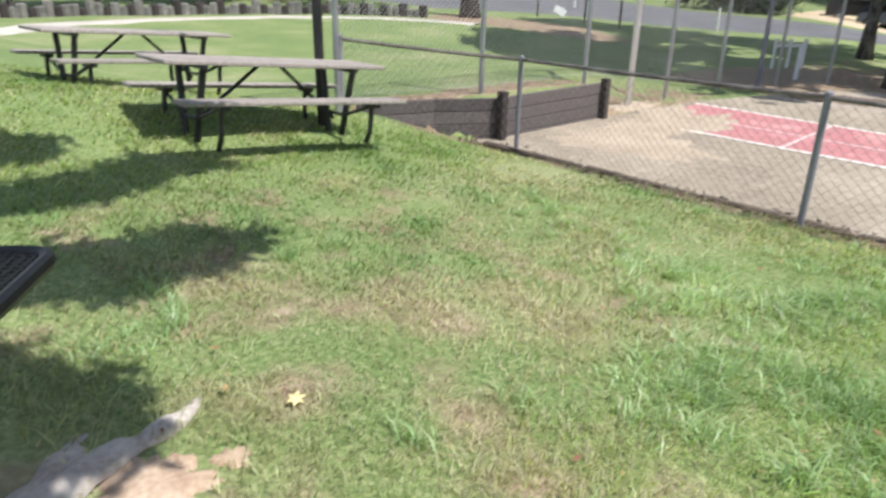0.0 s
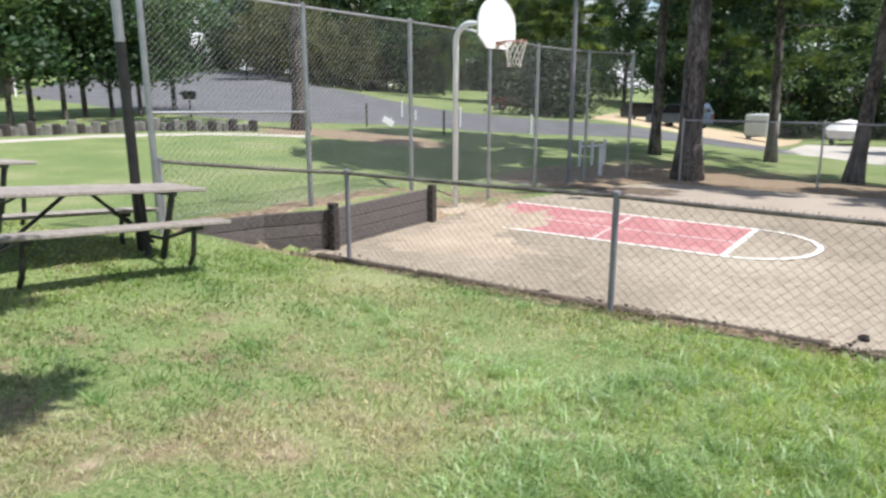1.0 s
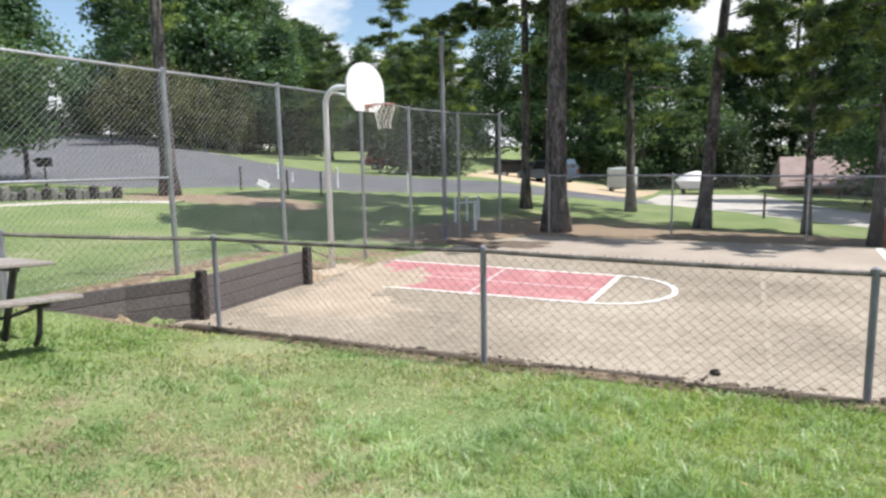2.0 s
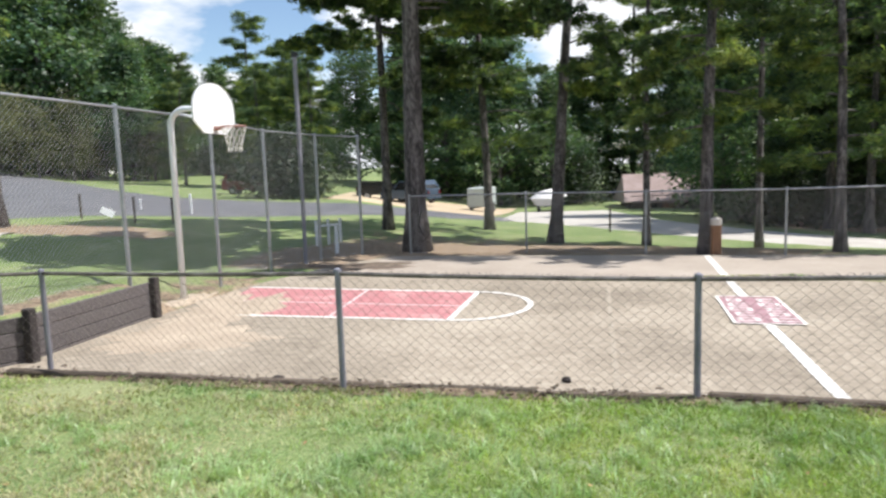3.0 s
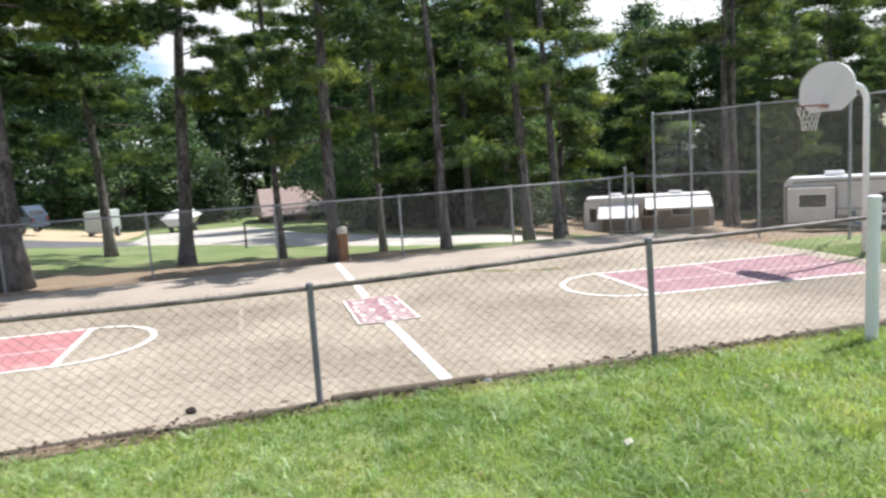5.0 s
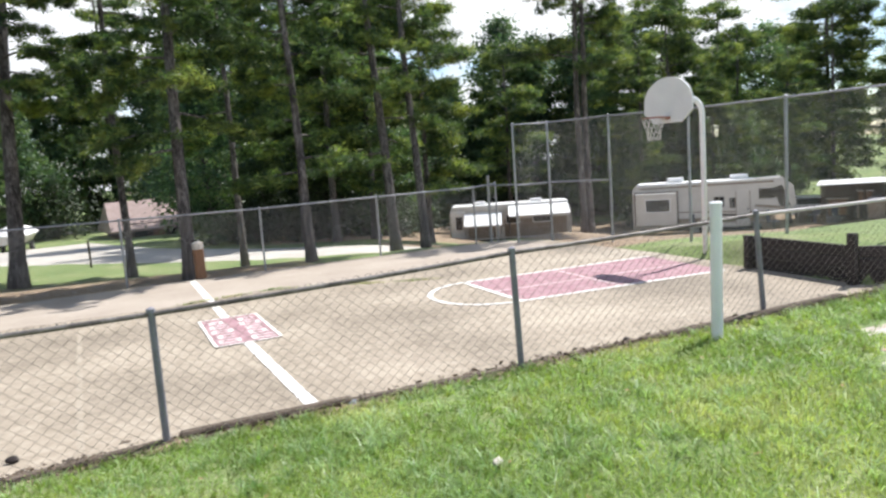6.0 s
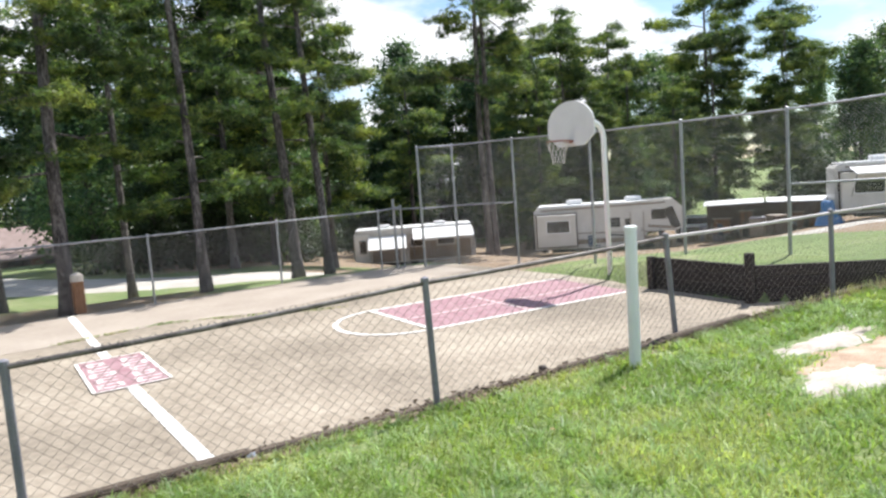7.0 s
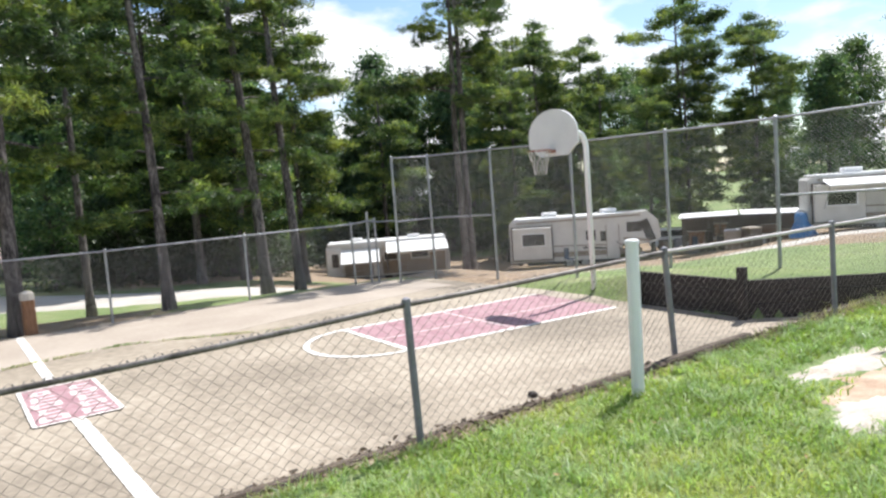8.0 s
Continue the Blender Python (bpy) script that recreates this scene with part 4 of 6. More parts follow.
# the lone pines past the tall fence, and the dark thicket by the road
again(PINES[1], 8.6, 35.5, 0, 0.85)
again(PINES[0], 11.2, 36.6, 100, 0.95)
again(PINES[2], 14.0, 35.4, 250, 0.78)
again(PINES[1], 43.0, 31.5, 30, 0.78)
again(PINES[0], 36.5, 30.0, 200, 0.62)
again(PINES[2], 50.0, 30.0, 120, 0.72)
again(PINES[2], 30.5, 36.5, 80, 0.55)
again(SHRUBS[1], -25.5, 48.0, 10, 1.0)
again(SHRUBS[0], -27.0, 46.5, 10, 1.3)
again(SHRUBS[1], -26.2, 47.0, 50, 1.25)
for k, (x, y) in enumerate(((-40, 62), (-36, 60), (-45, 61), (-50, 66), (-33, 63), (-30, 59))):
    again(PINES[k % 3], x, y, 70 * k, 0.6)
# scrub on the sunny bank beyond the road, and the woods close behind the caravans
SCRUB = [broad_tree("scrub_tree", 70 + k, 5.2 + 1.1 * k, 2.0, 1.3, "scrubby young tree with a bare dark trunk on the bank", SCRUB_LEAVES, 0.24, 70, 40, "scrub on the bank", 0.11) for k in range(3)]
rng_b = np.random.default_rng(31)
for k in range(30):
    a, r = radians(-52.5 + 16.5 * (k + 0.5) / 30), rng_b.uniform(76, 100)
    x, y = HUB[0] + r * math.sin(a), HUB[1] + r * math.cos(a)
    if k < 3:
        place(SCRUB[k], x, y, 40 * k)
    else:
        again(SCRUB[k % 3], x, y, rng_b.uniform(0, 360), rng_b.uniform(0.75, 1.2))
for k, (a, r, size) in enumerate(((37.0, 74, 0.8), (41.5, 60, 0.66), (43.2, 56, 0.62), (45.5, 58, 0.64), (47.6, 56, 0.56), (49.8, 60, 0.62), (39.0, 72, 0.8), (44.2, 66, 0.72))):
    again((PINES + BROADS)[(2 * k) % 7], HUB[0] + r * math.sin(radians(a)), HUB[1] + r * math.cos(radians(a)), 77 * k, size)
# the tall dark trees that close the view up the road
for k, (a, r, size) in enumerate(((-47.5, 92, 1.9), (-44.5, 86, 1.75), (-41.8, 90, 1.7), (-50.5, 98, 1.6), (-38.9, 84, 1.15), (-36.6, 88, 1.05))):
    again(BROADS[k % 4], HUB[0] + r * math.sin(radians(a)), HUB[1] + r * math.cos(radians(a)), 61 * k, size)
# the row of small trees above the low wall
SLIM = [broad_tree("slim_tree", 90 + k, 8.5 + k, 2.9, 2.5 - 0.4 * k, "slim young tree with a dark trunk above the low wall", leaf=0.26, clumps=150, per=56, group="row of trees above the wall", trunk_r=0.11) for k in range(2)]
spots = ((-34.6, 13.3), (-37, 15.2), (-36.8, 16.6), (-37.6, 18.0), (-37.2, 19.2), (-36.6, 20.4), (-38.5, 22.0), (-37.9, 23.2), (-33.5, 8.5), (-34.2, 5.6))
for k, (x, y) in enumerate(spots):
    if k < 2:
        place(SLIM[k], x, y)
    else:
        again(SLIM[k % 2], x, y, 50 * k, 0.85 + 0.05 * (k % 4))


# ---- vehicles and buildings beyond the court ----
def wheel(parent, x, y, z, r, width=0.22):
    w = part("wheel", Form().tube([(x, y - width / 2, z), (x, y - width / 2 + 0.03, z), (x, y + width / 2 - 0.03, z), (x, y + width / 2, z)], [r * 0.9, r, r, r * 0.9], 18), RUBBER, parent)
    part("rim", Form().tube([(x, y - width / 2 - 0.01, z), (x, y + width / 2 + 0.01, z)], r * 0.58, 12), GALV, w)
    return w


def side_slab(points, y0, y1):
    """An outline in (x, z), made solid from y0 to y1."""
    m = Matrix(((1, 0, 0, 0), (0, 0, 1, y0), (0, 1, 0, 0), (0, 0, 0, 1)))
    return Form().slab(points, y1 - y0, m)


def caravan(x, y, z, turn, length, label, awning=0, front_cap=False, slides=1):
    """A fifth-wheel caravan; its camera side is -y."""
    t = thing("caravan", x, y, z, turn, label, "caravan", "caravans of the campground")
    h = length / 2
    shape = [(-h, 0.55), (h - 2.4, 0.55), (h - 2.2, 1.35), (h - 0.5, 1.35), (h, 1.7), (h - 0.15, 2.7), (h - 0.7, 3.22), (-h + 0.15, 3.05), (-h, 2.9)]
    part("body", side_slab(shape, -1.2, 1.2), RV_WHITE, t)
    part("roof", Form().box(-0.2, 0, 3.14, length - 0.9, 2.3, 0.10, bevel=0.03), RV_ROOF, t)
    for k, ux in enumerate((-h * 0.45, h * 0.35)):
        part("roof_unit", Form().box(ux, 0.1, 3.32, 0.95, 0.75, 0.28, bevel=0.06), RV_ROOF, t)
    part("stripe", Form().box(-0.3, -1.208, 0.95, length - 1.6, 0.012, 0.30), RV_TAN, t)
    part("stripe", Form().box(0.5, -1.209, 1.42, length - 3.5, 0.012, 0.07, Matrix.Rotation(0.03, 4, "Y")), RV_TAN, t)
    for k in range(slides):
        sx = -h + 1.35 + k * (length * 0.48)
        s = part("slide_out", Form().box(sx, -1.45, 1.72, 2.3, 0.6, 1.9, bevel=0.03), RV_WHITE, t)
        part("slide_edge", Form().box(sx, -1.42, 1.72, 2.46, 0.10, 2.06, bevel=0.02), WALL_BROWN, s)
        part("window_frame", Form().box(sx + 0.1, -1.753, 1.95, 1.45, 0.02, 0.80, bevel=0.008), RV_ROOF, s)
        part("window", Form().box(sx + 0.1, -1.766, 1.95, 1.30, 0.02, 0.66, bevel=0.008), GLASS_DARK, s)
    for wx, ww, wz in ((-h + 0.32, 0.42, 1.9), (0.4, 0.55, 2.0), (h - 1.5, 0.85, 2.35), (h - 3.2, 0.5, 1.9)):
        part("window", Form().box(wx, -1.208, wz, ww, 0.02, 0.58, bevel=0.008), GLASS_DARK, t)
    d = part("door", Form().box(h - 2.75, -1.215, 1.6, 0.68, 0.03, 1.85, bevel=0.01), RV_WHITE, t)
    part("handle", Form().box(h - 2.5, -1.24, 1.5, 0.05, 0.03, 0.14), METAL_BLACK, d)
    for wx in (-0.9, 0.0):
        for wy in (-1.0, 1.0):
            wheel(t, wx, wy, 0.36, 0.36)
    part("hitch", Form().tube([(h - 1.2, 0, 1.35), (h - 1.0, 0, 0.0)], 0.06, 8), METAL_BLACK, t)
    # Tan strip stands in for the shadow below the roof edge.
    part("eave_shadow", Form().box(-0.3, -1.215, 2.98, length - 1.6, 0.03, 0.10, Matrix.Rotation(-0.012, 4, "Y"), 0.008), RV_TAN, t)
    for q in (-0.30, 0.30):
        part("door_trim", Form().box(h - 2.75 + q * 1.22, -1.222, 1.6, 0.05, 0.03, 1.9, bevel=0.006), RV_TAN, t)
    part("swoosh", Form().box(0.9, -1.2125, 1.28, 2.2, 0.012, 0.10, Matrix.Rotation(0.08, 4, "Y")), GLASS_DARK, t)
    part("skirt", Form().box(-0.4, 0, 0.45, length - 2.8, 2.2, 0.22, bevel=0.02), METAL_BLACK, t)
    if front_cap:
        part("graphic", Form().box(h - 0.75, -1.211, 2.1, 0.5, 0.012, 1.3, Matrix.Translation((h - 0.75, 0, 2.1)) @ Matrix.Rotation(-0.35, 4, "Y") @ Matrix.Translation((-(h - 0.75), 0, -2.1))), GLASS_DARK, t)
        part("graphic", Form().box(h - 1.6, -1.212, 1.95, 1.5, 0.012, 0.16, Matrix.Rotation(0.12, 4, "Y")), RV_TAN, t)
    if awning:
        out, drop = -1.22 - 1.9 * math.cos(radians(awning)), 2.92 - 1.9 * math.sin(radians(awning))
        # Shade below a steep awning, laid on the wall as a tan panel.
        if awning > 15:
            part("awning_shade", Form().box(-0.2, -1.206, 1.35, length - 2.4, 0.014, 1.35), RV_TAN, t, "dark tan panel for the awning's shade on the wall")
        for ax, aw in ((-h + 2.1, 2.9), (h - 3.0, 3.4)):
            m = Matrix.Translation((ax, -1.22, 2.92)) @ Matrix.Rotation(radians(awning), 4, "X")
            a = part("awning", Form().box(0, -0.95, 0, aw, 1.9, 0.03, m, 0.006), RV_ROOF, t, "white awning, let down")
            part("awning_roller", Form().tube([(ax - aw / 2, out, drop), (ax + aw / 2, out, drop)], 0.05, 8), RV_ROOF, a)
            for q in (-1, 1):
                part("awning_arm", Form().tube([(ax + q * aw / 2, out + 0.02, drop - 0.01), (ax + q * aw / 2, -1.24, 1.0)], 0.025, 6), GALV, a)
    return t




def travel_trailer(x, y, z, turn, length, label):
    """A square-ended caravan with two awnings let down over a shaded side; its open side is -y."""
    t = thing("caravan", x, y, z, turn, label, "caravan", "caravans of the campground")
    h = length / 2
    shape = [(-h, 0.55), (h, 0.55), (h + 0.06, 1.6), (h - 0.05, 2.75), (h - 0.35, 2.98), (-h + 0.3, 2.98), (-h + 0.04, 2.8)]
    part("body", side_slab(shape, -1.2, 1.2), RV_WHITE, t)
    part("roof", Form().box(0, 0, 3.02, length - 0.35, 2.46, 0.12, bevel=0.04), RV_ROOF, t)
    for ux in (-h * 0.5, h * 0.45):
        part("roof_unit", Form().box(ux, 0.1, 3.18, 0.9, 0.7, 0.22, bevel=0.06), RV_ROOF, t)
    # Tan sheet puts the awnings' shade into the wall's colour.
    part("awning_shade", Form().box(0.5, -1.207, 1.30, length - 1.6, 0.014, 1.30), RV_TAN, t, "tan panel for the shade below the awnings")
    part("skirt", Form().box(0, 0, 0.35, length - 0.6, 2.2, 0.42, bevel=0.02), METAL_BLACK, t)
    end = part("end_panel", Form().box(-h + 0.62, -1.26, 1.72, 1.05, 0.14, 2.05, bevel=0.03), RV_ROOF, t, "white bay at the trailer's end")
    part("window", Form().box(-h + 0.68, -1.338, 1.85, 0.48, 0.02, 0.95, bevel=0.01), GLASS_DARK, end)
    for wx, ww in ((-h + 2.2, 0.8), (0.2, 0.9), (2.3, 1.2)):
        w = part("window", Form().box(wx, -1.216, 1.95, ww, 0.02, 0.6, bevel=0.01), GLASS_DARK, t)
        part("window_frame", Form().box(wx, -1.212, 1.95, ww + 0.12, 0.02, 0.72, bevel=0.01), RV_ROOF, w)
    d = part("door", Form().box(-0.75, -1.218, 1.55, 0.66, 0.03, 1.85, bevel=0.01), RV_WHITE, t)
    part("handle", Form().box(-0.5, -1.245, 1.5, 0.05, 0.03, 0.14), METAL_BLACK, d)
    for ax, aw, top, pitch in ((-h + 2.45, 2.7, 2.55, 26), (h - 2.35, 4.3, 2.92, 20)):
        reach = 1.9
        m = Matrix.Translation((ax, -1.22, top)) @ Matrix.Rotation(radians(pitch), 4, "X")
        a = part("awning", Form().box(0, -reach / 2, 0, aw, reach, 0.03, m, 0.006), RV_ROOF, t, "white awning, let down")
        oy, oz = -1.22 - reach * math.cos(radians(pitch)), top - reach * math.sin(radians(pitch))
        part("awning_roller", Form().tube([(ax - aw / 2, oy, oz), (ax + aw / 2, oy, oz)], 0.06, 8), RV_ROOF, a)
        for q in (-1, 1):
            part("awning_arm", Form().tube([(ax + q * (aw / 2 - 0.03), oy + 0.02, oz), (ax + q * (aw / 2 - 0.03), -1.24, 0.9)], 0.03, 6), GALV, a)
    for wx in (-0.5, 0.4):
        for wy in (-1.0, 1.0):
            wheel(t, wx, wy, 0.36, 0.36)
    return t


travel_trailer(24.7, 44.4, -3.80, -31, 8.8, "long white caravan with two white awnings out")
caravan(30.0, 30.2, -2.82, -46, 8.8, "white and grey fifth-wheel caravan with dark windows", front_cap=True, slides=1)
caravan(38.3, 16.4, -1.38, -54, 8.4, "white fifth-wheel caravan with an awning by the drive", awning=9, slides=1, front_cap=True)


def car(x, y, z, turn, paint_mat, label, tall=1.7, length=4.6, name="car"):
    t = thing(name, x, y, z, turn, label, "car")
    h = length / 2
    body = [(-h, 0.4), (h, 0.4), (h, 0.85), (h - 0.25, 1.0), (h - 1.2, 1.06), (h - 1.9, tall - 0.04), (-h + 0.5, tall), (-h + 0.06, 1.1)]
    part("body", side_slab(body, -0.88, 0.88), paint_mat, t)
    glass = [(h - 1.38, 1.09), (h - 1.95, tall - 0.12), (-h + 0.6, tall - 0.1), (-h + 0.35, 1.12)]
    for s in (-1, 1):
        part("side_window", side_slab(glass, 0.885 * s - 0.008, 0.885 * s + 0.008), GLASS_DARK, t)
        for q in (-1, 1):
            wheel(t, q * (h - 0.85), 0.80 * s, 0.34, 0.34)
        part("headlight", Form().box(h + 0.005, 0.65 * s, 0.78, 0.03, 0.3, 0.14, bevel=0.008), RV_ROOF, t)
        part("tail_light", Form().box(-h - 0.005, 0.72 * s, 0.9, 0.03, 0.16, 0.3, bevel=0.008), CAR_RED, t)
    part("windscreen", Form().box(h - 1.54, 0, 1.38, 0.02, 1.5, 0.72, Matrix.Translation((h - 1.54, 0, 1.38)) @ Matrix.Rotation(radians(-46), 4, "Y") @ Matrix.Translation((-(h - 1.54), 0, -1.38))), GLASS_DARK, t)
    part("rear_window", Form().box(-h + 0.24, 0, 1.38, 0.02, 1.4, 0.5, Matrix.Translation((-h + 0.24, 0, 1.38)) @ Matrix.Rotation(radians(36), 4, "Y") @ Matrix.Translation((h - 0.24, 0, -1.38))), GLASS_DARK, t)
    part("bumper", Form().box(h + 0.02, 0, 0.5, 0.14, 1.7, 0.2, bevel=0.04), METAL_BLACK, t)
    return t


def on(x, y):
    return float(height(x, y)) + 0.04


car(42.6, 32.0, on(42.6, 32.0), -50, RV_ROOF, "white car parked behind the caravan", 1.65)
car(-18.4, 51.5, on(-18.4, 51.5), 160, CAR_BLUE, "blue-grey pickup-style car parked on the sandy apron", 1.8)
car(-21.2, 53.5, on(-21.2, 53.5), 20, METAL_BLACK, "dark car parked on the sandy apron", 1.5)
car(-31.5, 51.0, on(-31.5, 51.0), 15, CAR_RED, "maroon van parked in the shade beside the thicket", 1.95, 5.0)
car(-53.0, 15.2, on(-53.0, 15.2), 70, RV_ROOF, "white van parked beyond the lawn", 2.1, 5.2)

# cargo trailer and covered boat on the gravel
tr = thing("cargo_trailer", -13.4, 55.0, on(-13.4, 55.0), 262, "pale green-white enclosed cargo trailer", "trailer")
part("box", Form().box(0, 0, 1.2, 2.6, 1.6, 1.55, bevel=0.08), CAR_GREEN, tr)
part("door", Form().box(-1.31, 0, 1.2, 0.03, 1.4, 1.35, bevel=0.02), RV_WHITE, tr)
part("tongue", Form().tube([(1.4, 0.5, 0.45), (2.5, 0, 0.45), (1.4, -0.5, 0.45)], 0.04, 6), METAL_BLACK, tr)
for s in (-1, 1):
    wheel(tr, -0.1, 0.92 * s, 0.33, 0.33)
    part("mudguard", Form().box(-0.1, 0.96 * s, 0.72, 0.9, 0.22, 0.05, bevel=0.01), METAL_BLACK, tr)
bt = thing("boat", -8.2, 60.0, on(-8.2, 60.0), 80, "boat under a white cover on its trailer", "boat")
hull = Form()
rings = []
for k in range(9):
    u = k / 8
    half = 1.15 * (1 - max(0, (u - 0.45) / 0.55) ** 2.2)
    rings += [(-2.6 + 5.2 * u, -half, 1.25 + 0.15 * u), (-2.6 + 5.2 * u, -half * 0.6, 0.6 + 0.3 * u * u), (-2.6 + 5.2 * u, half * 0.6, 0.6 + 0.3 * u * u), (-2.6 + 5.2 * u, half, 1.25 + 0.15 * u)]
hull.add(rings, [(4 * i + c, 4 * i + c + 1, 4 * i + c + 5, 4 * i + c + 4) for i in range(8) for c in range(3)] + [(0, 3, 2, 1)])
part("hull", hull, RV_WHITE, bt)
cover = Form()
rings = []
for k in range(9):
    u = k / 8
    half = 1.2 * (1 - max(0, (u - 0.45) / 0.55) ** 2.2)
    peak = 1.95 - 0.45 * abs(u - 0.35)
    rings += [(-2.65 + 5.3 * u, -half - 0.03, 1.2 + 0.15 * u), (-2.65 + 5.3 * u, -half * 0.5, peak - 0.12), (-2.65 + 5.3 * u, 0, peak), (-2.65 + 5.3 * u, half * 0.5, peak - 0.12), (-2.65 + 5.3 * u, half + 0.03, 1.2 + 0.15 * u)]
cover.add(rings, [(5 * i + c, 5 * i + c + 1, 5 * i + c + 6, 5 * i + c + 5) for i in range(8) for c in range(4)] + [(0, 4, 3, 2, 1)])
part("cover", cover, RV_ROOF, bt, "white fabric cover", smooth=True)
part("trailer_rail", Form().box(0.3, 0, 0.48, 5.6, 0.12, 0.1), METAL_BLACK, bt)
for s in (-1, 1):
    wheel(bt, -0.9, 0.95 * s, 0.33, 0.33)

# house with the faded roof
hs = thing("house", 2.2, 64.5, on(2.2, 64.5) - 1.1, 8, "low brown house with a faded pinkish shingle roof", "house")
part("wall", Form().box(0, 0, 1.1, 8.6, 6.0, 2.2, bevel=0.02), WALL_BROWN, hs)
roof_f = Form()
roof_f.add([(-4.9, -3.6, 1.75), (4.9, -3.6, 1.75), (4.7, 0, 4.0), (-4.6, 0, 4.0), (-4.9, 3.6, 1.75), (4.9, 3.6, 1.75), (-4.9, -3.6, 1.6), (4.9, -3.6, 1.6), (-4.9, 3.6, 1.6), (4.9, 3.6, 1.6)],
           [(0, 1, 2, 3), (3, 2, 5, 4), (0, 3, 4), (1, 5, 2), (6, 7, 1, 0), (8, 6, 0, 4), (7, 9, 5, 1), (9, 8, 4, 5), (6, 8, 9, 7)])
part("roof", roof_f, ROOF_PINK, hs)
for wx in (-2.6, 0.2, 2.8):
    w = part("window", Form().box(wx, -3.02, 1.2, 1.0, 0.06, 0.9, bevel=0.01), GLASS_DARK, hs)
    part("frame", Form().box(wx, -3.05, 0.70, 1.15, 0.08, 0.08, bevel=0.01), RV_WHITE, w)
part("door", Form().box(-1.2, -3.03, 0.95, 0.9, 0.06, 1.9, bevel=0.01), WOOD_BROWN, hs)

# dark carport beyond the lawn
cp = thing("carport", -60.5, 20.5, on(-60.5, 20.5), 70, "dark open-fronted shed beyond the lawn", "shed")
part("roof", Form().box(0, 0, 2.9, 8.0, 5.0, 0.25, bevel=0.05), WALL_BROWN, cp)
part("back_wall", Form().box(0, 2.3, 1.4, 7.6, 0.15, 2.8, bevel=0.02), WALL_BROWN, cp)
for k in range(4):
    part("post", Form().box(-3.6 + 2.4 * k, -2.3, 1.4, 0.15, 0.15, 2.8, bevel=0.02), WHITE_POLE, cp)

# blue tarpaulin heap and camping clutter
tp = Form()
rows_t = []
for k, (r, zz) in enumerate(((1.0, 0.0), (0.72, 0.55), (0.46, 1.1), (0.42, 1.55), (0.3, 1.72))):
    for a in range(12):
        w = 2 * math.pi * a / 12
        rr = r * (1 + 0.16 * math.sin(3 * w + k))
        rows_t.append((rr * math.cos(w), rr * math.sin(w), zz))
tp.add(rows_t, [(12 * i + a, 12 * i + (a + 1) % 12, 12 * i + 12 + (a + 1) % 12, 12 * i + 12 + a) for i in range(4) for a in range(12)] + [tuple(48 + a for a in range(12))])
ob = solid("tarpaulin", tp, BLUE, "bright blue tarpaulin draped over a stack", "tarpaulin", smooth=True)
ob.matrix_basis = pose(34.4, 19.2, on(34.4, 19.2), 0, 0, 20) @ Matrix.Scale(0.72, 4)
# low open shelter over the camping clutter
sx0, sy0 = 35.0, 23.0
ls = thing("camp_shelter", sx0, sy0, on(sx0, sy0), -58, "low open shelter with a pale sheet roof over camping clutter", "shelter")
for q in (-1.6, 1.6):
    part("roof_sheet", Form().box(q, 0, 1.93, 3.15, 2.3, 0.05, Matrix.Rotation(0.05, 4, "X") @ Matrix.Rotation(0.012 * q, 4, "Y"), 0.01), RV_ROOF, ls)
part("back_wall", Form().box(0, 1.0, 0.85, 6.1, 0.06, 1.7, bevel=0.01), WALL_BROWN, ls)
for q in (-3.0, -1.0, 1.0, 3.0):
    for w in (-1.0, 0.92):
        part("post", Form().box(q, w, 0.9, 0.09, 0.09, 2.0, bevel=0.01), WALL_BROWN, ls)
for k, (q, w, hh) in enumerate(((-2.3, 1.1, 0.9), (-1.0, 0.8, 1.3), (0.2, 1.2, 0.6), (1.6, 0.9, 1.1), (2.5, 0.7, 0.8))):
    part("shelf", Form().box(q, 0.6, hh, w, 0.5, 0.05, bevel=0.01), RV_TAN, ls)
    part("shelf_leg", Form().box(q, 0.6, hh / 2, w * 0.8, 0.05, hh, bevel=0.01), WOOD_BROWN, ls)
rng_c = np.random.default_rng(9)
for k in range(40):
    u = k / 39
    x, y = 33.6 + 11 * u * 0.45 + rng_c.normal(0, 0.8), 21.0 + 8.4 * u + rng_c.normal(0, 0.6)
    t = thing("camping_crate", x, y, on(x, y), rng_c.uniform(0, 90), ("stacked brown crate among camping clutter", "grey storage tote among camping clutter")[k % 2], "crate", "clutter beside the caravans")
    w, d, h = rng_c.uniform(0.5, 1.2), rng_c.uniform(0.4, 0.8), rng_c.uniform(0.35, 1.0)
    part("box", Form().box(0, 0, h / 2, w, d, h, bevel=0.04), (WALL_BROWN, POST_GREY, METAL_BLACK, RV_TAN, WALL_BROWN)[k % 5], t)
    part("lid", Form().box(0, 0, h + 0.03, w + 0.05, d + 0.05, 0.07, bevel=0.02), (RV_TAN, GALV, WALL_BROWN, POST_GREY)[k % 4], t)
